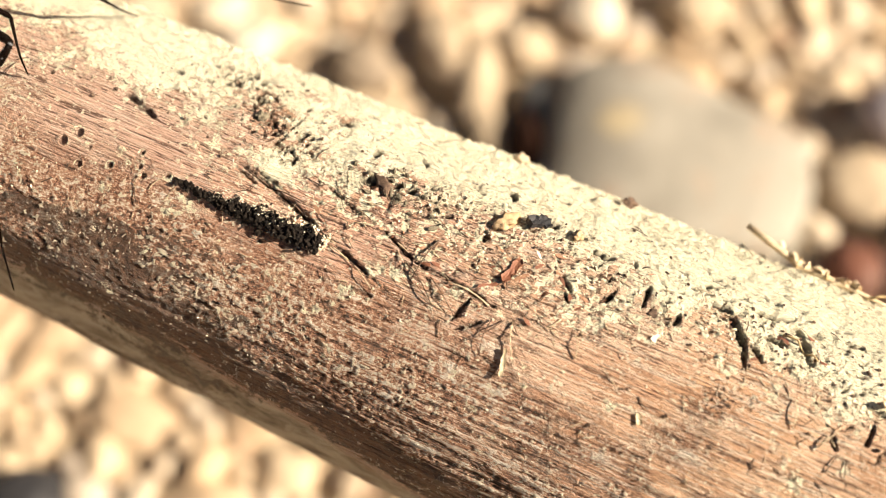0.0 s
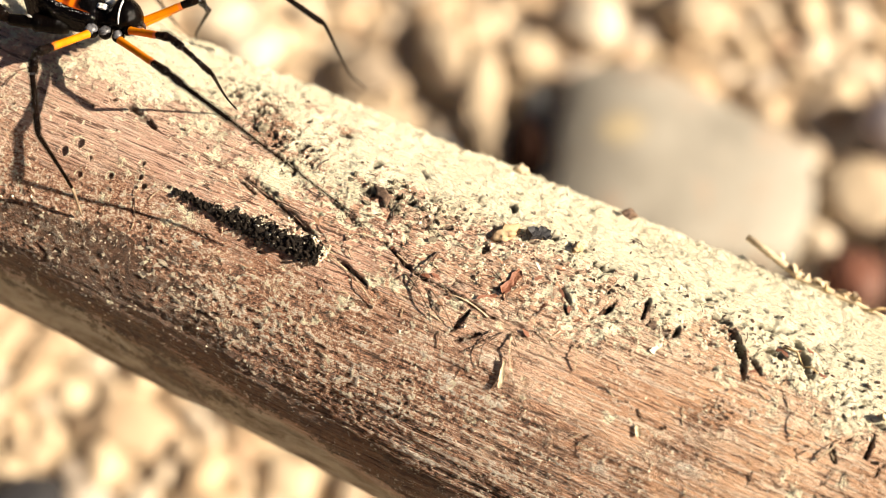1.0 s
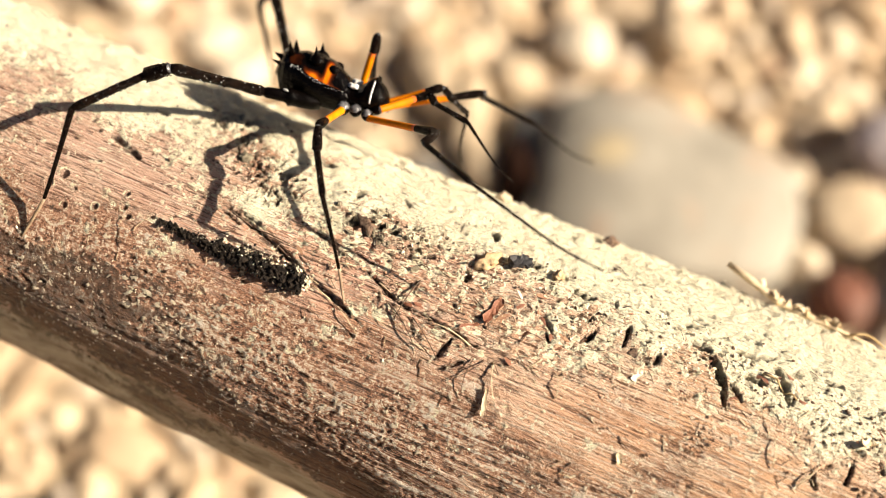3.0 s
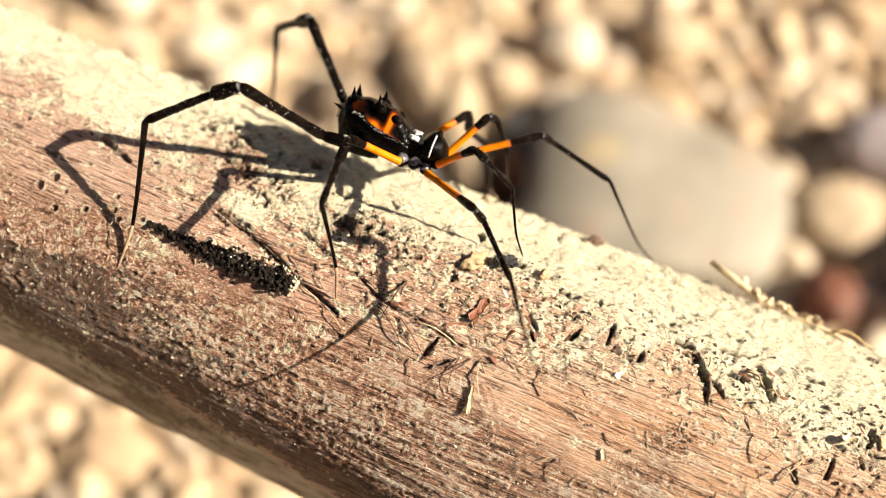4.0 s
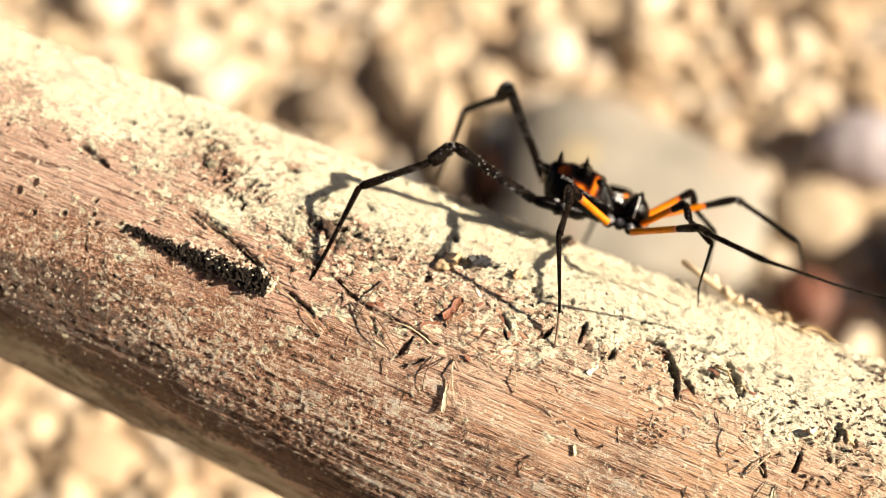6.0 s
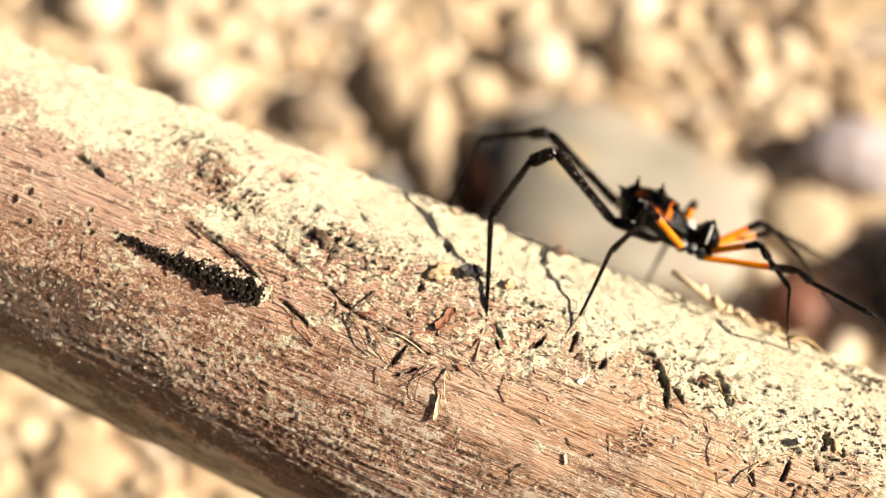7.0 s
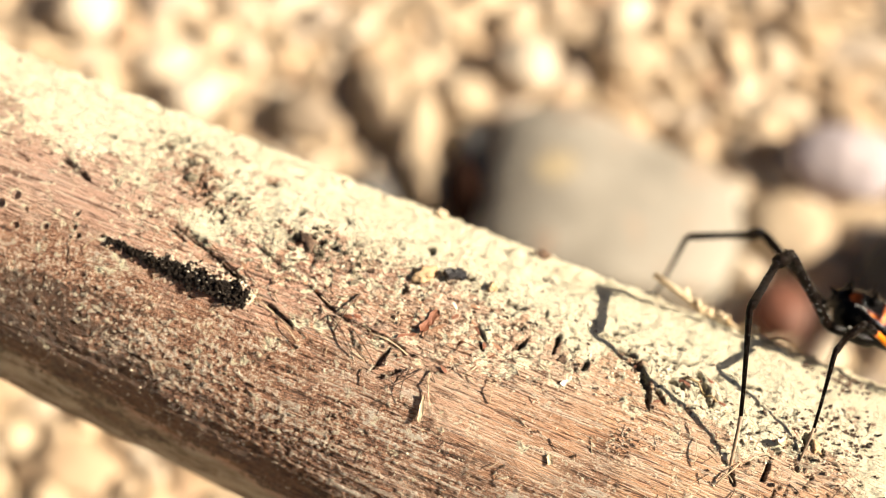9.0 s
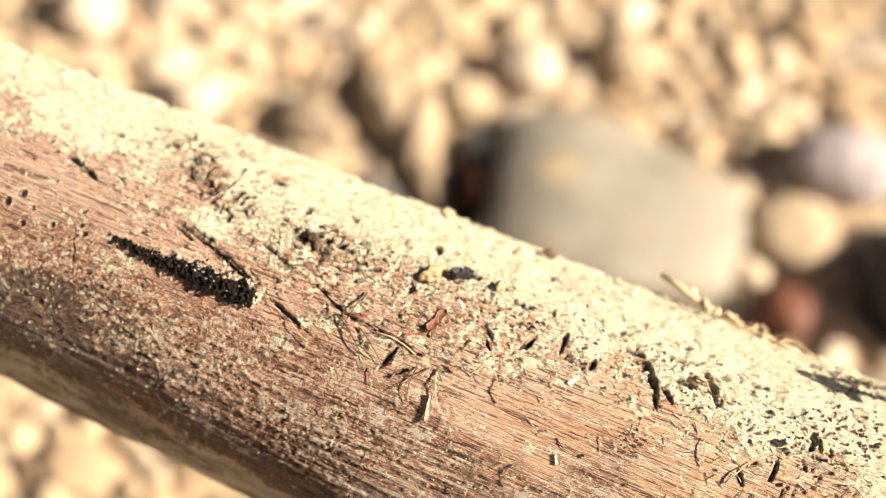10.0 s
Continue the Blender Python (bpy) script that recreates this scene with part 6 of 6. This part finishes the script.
    leg_rows["F2"] = [
        (0, -27.2, 71.1, 115.1, -25.0, 71.5, 115.6, -19.5, 72.1, 114.5, -10.2, 70.6, 110.8),
        (0.2, -24.9, 71.2, 115.2, -22.9, 71.7, 115.9, -17.3, 72.6, 115.1, -8.0, 71.4, 111.9),
        (0.5, -19.9, 71.3, 116.1, -18.1, 71.6, 116.6, -13.5, 71.5, 115.6, -5.7, 72.9, 109.3),
        (0.7, -17.6, 71.4, 115.7, -15.8, 71.0, 116.0, -12.4, 69.5, 113.1, -2.7, 67.9, 109.6),
        (1, -14.6, 70.9, 117.0, -13.0, 70.5, 115.7, -8.2, 68.1, 112.0, -6.5, 71.0, 102.1),
        (1.5, -10.6, 72.6, 117.0, -8.4, 71.4, 116.9, -5.0, 69.1, 113.1, -5.2, 71.6, 102.9),
        (2, -7.4, 72.4, 115.9, -5.7, 73.6, 116.0, -0.9, 77.0, 114.6, 5.1, 78.2, 110.7),
        (2.2, -4.5, 71.0, 114.5, -2.7, 72.1, 114.3, 1.8, 74.5, 111.9, 8.3, 76.4, 108.4),
        (2.5, -1.0, 70.7, 110.7, -0.1, 71.7, 109.3, 3.4, 74.1, 105.9, 8.3, 79.2, 98.1),
        (2.7, 2.0, 69.5, 109.3, 2.6, 70.5, 107.8, 6.5, 72.1, 104.3, 12.2, 76.1, 96.4),
        (3.8, 8.6, 60.1, 111.1, 9.5, 60.8, 109.5, 13.9, 58.2, 107.7, 19.5, 57.8, 98.7),
        (4, 10.0, 61.2, 111.1, 10.8, 61.9, 109.6, 15.3, 59.2, 107.9, 20.1, 57.5, 98.8),
        (4.2, 10.8, 63.1, 109.6, 11.9, 63.8, 108.1, 16.2, 60.7, 106.7, 20.7, 58.2, 97.5),
        (4.5, 13.0, 64.3, 108.8, 14.0, 65.0, 107.4, 19.0, 64.3, 105.4, 26.4, 64.6, 97.9),
        (5, 17.7, 63.6, 109.1, 18.9, 64.5, 107.9, 24.3, 64.4, 107.7, 33.6, 60.0, 109.7),
        (5.5, 23.4, 60.5, 104.3, 24.6, 60.9, 102.9, 28.8, 57.6, 101.9, 34.4, 56.2, 93.1),
        (5.7, 26.0, 58.9, 106.3, 27.2, 59.3, 105.0, 31.2, 55.7, 104.2, 35.4, 56.6, 94.6),
        (6.8, 32.0, 59.9, 101.2, 33.1, 60.7, 99.9, 37.0, 62.0, 96.3, 43.9, 65.5, 89.2),
        (7, 33.9, 61.7, 99.3, 35.1, 62.3, 98.0, 38.6, 63.6, 94.1, 46.8, 65.4, 87.6),
        (7.2, 36.9, 60.3, 101.8, 35.8, 59.4, 100.5, 37.9, 57.8, 95.7, 43.6, 52.8, 88.5),
        (7.5, 40.1, 58.5, 101.1, 39.0, 57.6, 99.9, 40.4, 55.6, 95.0, 45.8, 50.5, 87.6),
        (8, 45.7, 55.2, 100.4, 44.5, 54.3, 99.3, 45.8, 52.4, 94.3, 51.7, 47.7, 87.0),
        (8.5, 48.3, 53.5, 100.4, 47.1, 52.7, 99.2, 48.4, 50.7, 94.2, 54.9, 46.3, 87.2),
        (8.8, 49.9, 51.9, 100.7, 48.7, 51.0, 99.5, 49.9, 49.1, 94.5, 57.1, 45.3, 87.9),
        (9, 52.4, 52.5, 99.2, 51.2, 51.7, 98.0, 52.5, 49.7, 93.1, 58.6, 45.1, 85.9),
        (9.2, 55.0, 52.2, 98.7, 53.8, 51.3, 97.5, 55.1, 49.4, 92.6, 60.8, 44.5, 85.2),
        (9.5, 57.7, 50.6, 98.5, 56.5, 49.8, 97.3, 57.9, 47.8, 92.4, 63.8, 43.0, 85.1),
        (10, 67.5, 45.2, 98.2, 66.3, 44.4, 97.0, 67.6, 42.4, 92.0, 74.5, 38.3, 85.2),
    ]
    leg_rows["F3"] = [
        (0, -35.6, 74.2, 116.8, -35.9, 75.0, 114.9, -38.1, 78.0, 112.9, -31.6, 77.4, 107.3),
        (0.2, -33.0, 73.8, 116.6, -33.2, 74.5, 114.7, -35.3, 77.8, 112.9, -29.5, 77.0, 106.5),
        (0.5, -29.1, 73.2, 116.0, -29.2, 73.9, 114.0, -31.3, 77.1, 112.3, -26.3, 76.2, 105.3),
        (0.7, -26.6, 72.9, 115.6, -26.7, 73.5, 113.6, -28.7, 76.7, 111.7, -24.1, 75.7, 104.4),
        (1, -23.1, 72.4, 115.0, -23.1, 72.9, 112.9, -25.1, 76.1, 110.8, -21.1, 74.9, 103.2),
        (1.5, -17.6, 71.2, 113.9, -17.5, 71.6, 111.9, -19.4, 74.7, 109.5, -16.1, 73.3, 101.6),
        (2, -14.0, 72.5, 112.6, -13.9, 72.9, 110.5, -14.9, 75.1, 107.0, -14.4, 73.5, 98.5),
        (2.2, -12.1, 72.8, 111.9, -12.0, 73.1, 109.8, -12.6, 75.0, 106.0, -13.0, 73.0, 97.6),
        (2.5, -9.5, 72.4, 113.3, -9.4, 74.3, 112.4, -9.3, 74.4, 108.1, -11.2, 72.3, 99.9),
        (2.7, -7.4, 69.5, 114.8, -7.5, 70.7, 113.1, -8.1, 71.8, 109.1, -9.2, 72.4, 100.5),
        (3.8, 3.9, 64.9, 108.1, 4.6, 65.2, 106.1, 5.7, 66.3, 101.9, 7.1, 67.8, 95.6),
        (4, 4.7, 65.0, 108.5, 5.2, 65.2, 106.4, 6.7, 66.1, 102.0, 7.1, 67.0, 95.4),
        (4.2, 5.0, 65.4, 108.3, 5.7, 65.8, 106.4, 6.5, 67.1, 102.2, 7.1, 66.6, 94.7),
        (4.5, 6.2, 66.6, 106.9, 6.8, 66.7, 105.4, 7.1, 68.1, 101.2, 7.1, 66.3, 93.3),
        (5, 8.8, 66.9, 105.8, 9.6, 66.8, 103.9, 8.9, 68.2, 99.9, 6.8, 65.4, 92.0),
        (5.5, 14.9, 64.6, 102.6, 13.2, 65.7, 102.1, 13.7, 66.5, 98.0, 11.3, 63.5, 90.2),
        (5.7, 17.5, 63.5, 101.6, 15.9, 64.9, 101.5, 16.1, 65.7, 97.3, 13.7, 62.6, 89.6),
        (6.8, 25.9, 63.1, 101.2, 25.2, 63.5, 99.2, 23.9, 64.1, 95.2, 20.2, 60.4, 88.2),
        (7, 27.3, 64.5, 100.1, 26.7, 64.4, 98.1, 25.7, 64.3, 93.9, 22.1, 59.8, 87.4),
        (7.2, 28.3, 63.9, 100.7, 28.1, 63.8, 98.6, 27.3, 63.7, 94.4, 24.2, 59.1, 87.7),
        (7.5, 30.1, 62.5, 101.1, 30.2, 62.5, 98.9, 30.0, 62.4, 94.6, 27.3, 58.1, 87.6),
        (8, 37.0, 58.8, 98.8, 36.8, 58.7, 96.7, 36.1, 59.3, 92.5, 33.1, 55.2, 85.5),
        (8.5, 39.9, 57.1, 98.8, 39.6, 57.0, 96.7, 38.9, 57.7, 92.6, 36.0, 54.0, 85.3),
        (8.8, 41.7, 55.5, 99.3, 41.5, 55.5, 97.2, 40.7, 56.4, 93.2, 37.9, 53.3, 85.6),
        (9, 43.8, 56.1, 97.4, 43.6, 56.0, 95.4, 42.8, 56.6, 91.2, 39.9, 52.5, 84.2),
        (9.2, 46.2, 55.7, 96.8, 46.0, 55.5, 94.7, 45.2, 56.0, 90.5, 42.2, 51.6, 83.7),
        (9.5, 49.0, 54.2, 96.7, 48.8, 54.0, 94.6, 48.1, 54.6, 90.5, 45.1, 50.4, 83.4),
        (10, 59.2, 48.7, 96.7, 58.9, 48.7, 94.6, 58.2, 49.6, 90.5, 55.4, 46.2, 83.0),
    ]
    leg_rows["F4"] = [
        (0, -42.0, 77.2, 122.2, -43.7, 78.4, 121.3, -47.9, 82.0, 120.0, -43.1, 81.8, 109.3),
        (0.2, -39.5, 76.8, 121.8, -41.1, 78.0, 120.9, -45.3, 81.6, 119.4, -40.9, 81.2, 108.6),
        (0.5, -35.6, 76.3, 121.2, -37.3, 77.5, 120.3, -41.4, 80.9, 118.5, -37.6, 80.4, 107.4),
        (0.7, -33.0, 76.0, 120.7, -34.7, 77.2, 119.9, -38.8, 80.5, 117.8, -35.4, 79.9, 106.6),
        (1, -29.5, 75.6, 120.1, -31.2, 76.8, 119.4, -35.2, 79.9, 116.8, -32.3, 79.1, 105.5),
        (1.5, -24.0, 74.4, 119.0, -25.7, 75.7, 118.5, -29.6, 78.4, 115.3, -27.3, 77.5, 103.8),
        (2, -20.7, 75.9, 117.5, -22.4, 77.2, 117.0, -25.3, 78.9, 112.4, -25.0, 77.5, 100.8),
        (2.2, -19.1, 76.1, 116.7, -20.9, 77.3, 116.1, -23.4, 78.7, 111.2, -23.2, 77.0, 99.6),
        (2.5, -19.6, 76.7, 112.2, -18.0, 76.9, 113.7, -20.5, 78.6, 108.8, -20.1, 76.2, 97.4),
        (2.7, -15.1, 77.6, 110.8, -15.8, 78.8, 109.0, -17.1, 82.2, 104.7, -15.1, 81.1, 93.3),
        (3.8, -8.4, 72.3, 113.6, -9.6, 73.3, 112.0, -11.5, 76.6, 107.7, -13.2, 73.0, 96.6),
        (4, -8.0, 71.2, 113.8, -9.0, 72.4, 112.3, -11.5, 75.8, 108.4, -13.6, 73.2, 97.2),
        (4.2, -7.5, 70.8, 113.2, -8.6, 72.1, 111.8, -11.3, 75.7, 108.2, -13.9, 76.2, 96.8),
        (4.5, -6.0, 70.3, 112.5, -7.3, 71.7, 111.3, -10.3, 75.2, 107.9, -14.4, 73.5, 97.1),
        (5, -2.1, 69.8, 110.5, -3.5, 71.0, 109.2, -7.4, 74.0, 106.3, -14.8, 73.6, 97.2),
        (5.5, 6.7, 67.8, 112.6, 6.1, 69.2, 110.9, 4.6, 70.5, 105.6, 3.7, 73.0, 94.2),
        (5.7, 8.5, 67.5, 111.5, 7.8, 68.4, 109.6, 5.6, 70.6, 104.8, 2.5, 68.3, 93.8),
        (6.8, 13.2, 68.9, 105.4, 12.2, 70.0, 103.7, 8.1, 72.3, 100.4, 2.0, 67.0, 92.0),
        (7, 14.3, 68.0, 105.4, 13.0, 69.1, 104.0, 8.8, 71.5, 100.9, 3.0, 66.7, 91.9),
        (7.2, 15.8, 65.5, 105.7, 14.5, 66.8, 104.5, 10.5, 69.5, 101.5, 7.7, 70.1, 90.1),
        (7.5, 18.3, 64.0, 103.8, 16.3, 64.5, 103.1, 10.6, 64.6, 102.9, 8.8, 70.0, 92.7),
        (8, 29.9, 65.2, 101.9, 29.2, 66.1, 100.0, 26.7, 67.3, 95.0, 24.1, 58.7, 87.4),
        (8.5, 32.5, 63.4, 100.6, 32.1, 64.3, 98.6, 28.5, 66.2, 94.7, 25.1, 62.7, 84.1),
        (8.8, 33.5, 61.6, 100.4, 32.6, 62.8, 98.8, 28.4, 64.9, 95.6, 25.5, 62.7, 84.5),
        (9, 34.5, 61.9, 99.4, 34.1, 63.0, 97.6, 28.4, 62.9, 97.6, 25.2, 61.8, 86.4),
        (9.2, 36.5, 61.1, 98.1, 34.4, 60.6, 98.8, 28.7, 60.7, 98.9, 26.2, 61.7, 87.5),
        (9.5, 43.2, 60.6, 98.5, 42.8, 61.6, 96.6, 40.3, 64.1, 92.1, 39.5, 63.2, 80.5),
        (10, 53.4, 53.8, 103.0, 52.3, 54.0, 101.1, 49.9, 54.6, 96.0, 46.3, 50.9, 85.5),
    ]
    times = [i / 10 for i in range(101)]
    poses = []
    for t in times:
        x, y, z, rx, ry, rz = glide(body_rows, t)
        poses.append(pose(x * MM, y * MM, z * MM, rx, ry, rz))
    walk(HARVESTMAN, list(zip(times, poses)))
    for key, parts in LEG_PARTS.items():
        hx, hy, hz = HIPS[key[1]]
        hip = Vector((hx, -hy if key[0] == "N" else hy, hz)) * MM
        rows = [[], [], [], []]
        for t, m in zip(times, poses):
            inv = m.inverted()
            v = glide(leg_rows[key], t)
            pts = [hip] + [inv @ (Vector(v[3 * i:3 * i + 3]) * MM) for i in range(4)]
            lens = [q * MM for q in LEGS[key]]
            goal = pts[4].copy()
            for _ in range(8):  # hold the lengths between hip and foot
                pts[4] = goal.copy()
                for i in (3, 2, 1):
                    pts[i] = pts[i + 1] + (pts[i] - pts[i + 1]).normalized() * lens[i]
                for i in range(4):
                    pts[i + 1] = pts[i] + (pts[i + 1] - pts[i]).normalized() * lens[i]
            # the side of the bend: out of the plane of knee and foot
            side = (pts[1] - pts[0]).cross(pts[4] - pts[1]).normalized()
            for i in range(4):
                x = (pts[i + 1] - pts[i]).normalized()
                y = -(side - x * side.dot(x)).normalized()
                z = x.cross(y)
                rows[i].append((t, Matrix(((x.x, y.x, z.x, pts[i].x), (x.y, y.y, z.y, pts[i].y), (x.z, y.z, z.z, pts[i].z), (0, 0, 0, 1)))))
        for ob, rr in zip(parts, rows):
            walk(ob, rr)


motions()
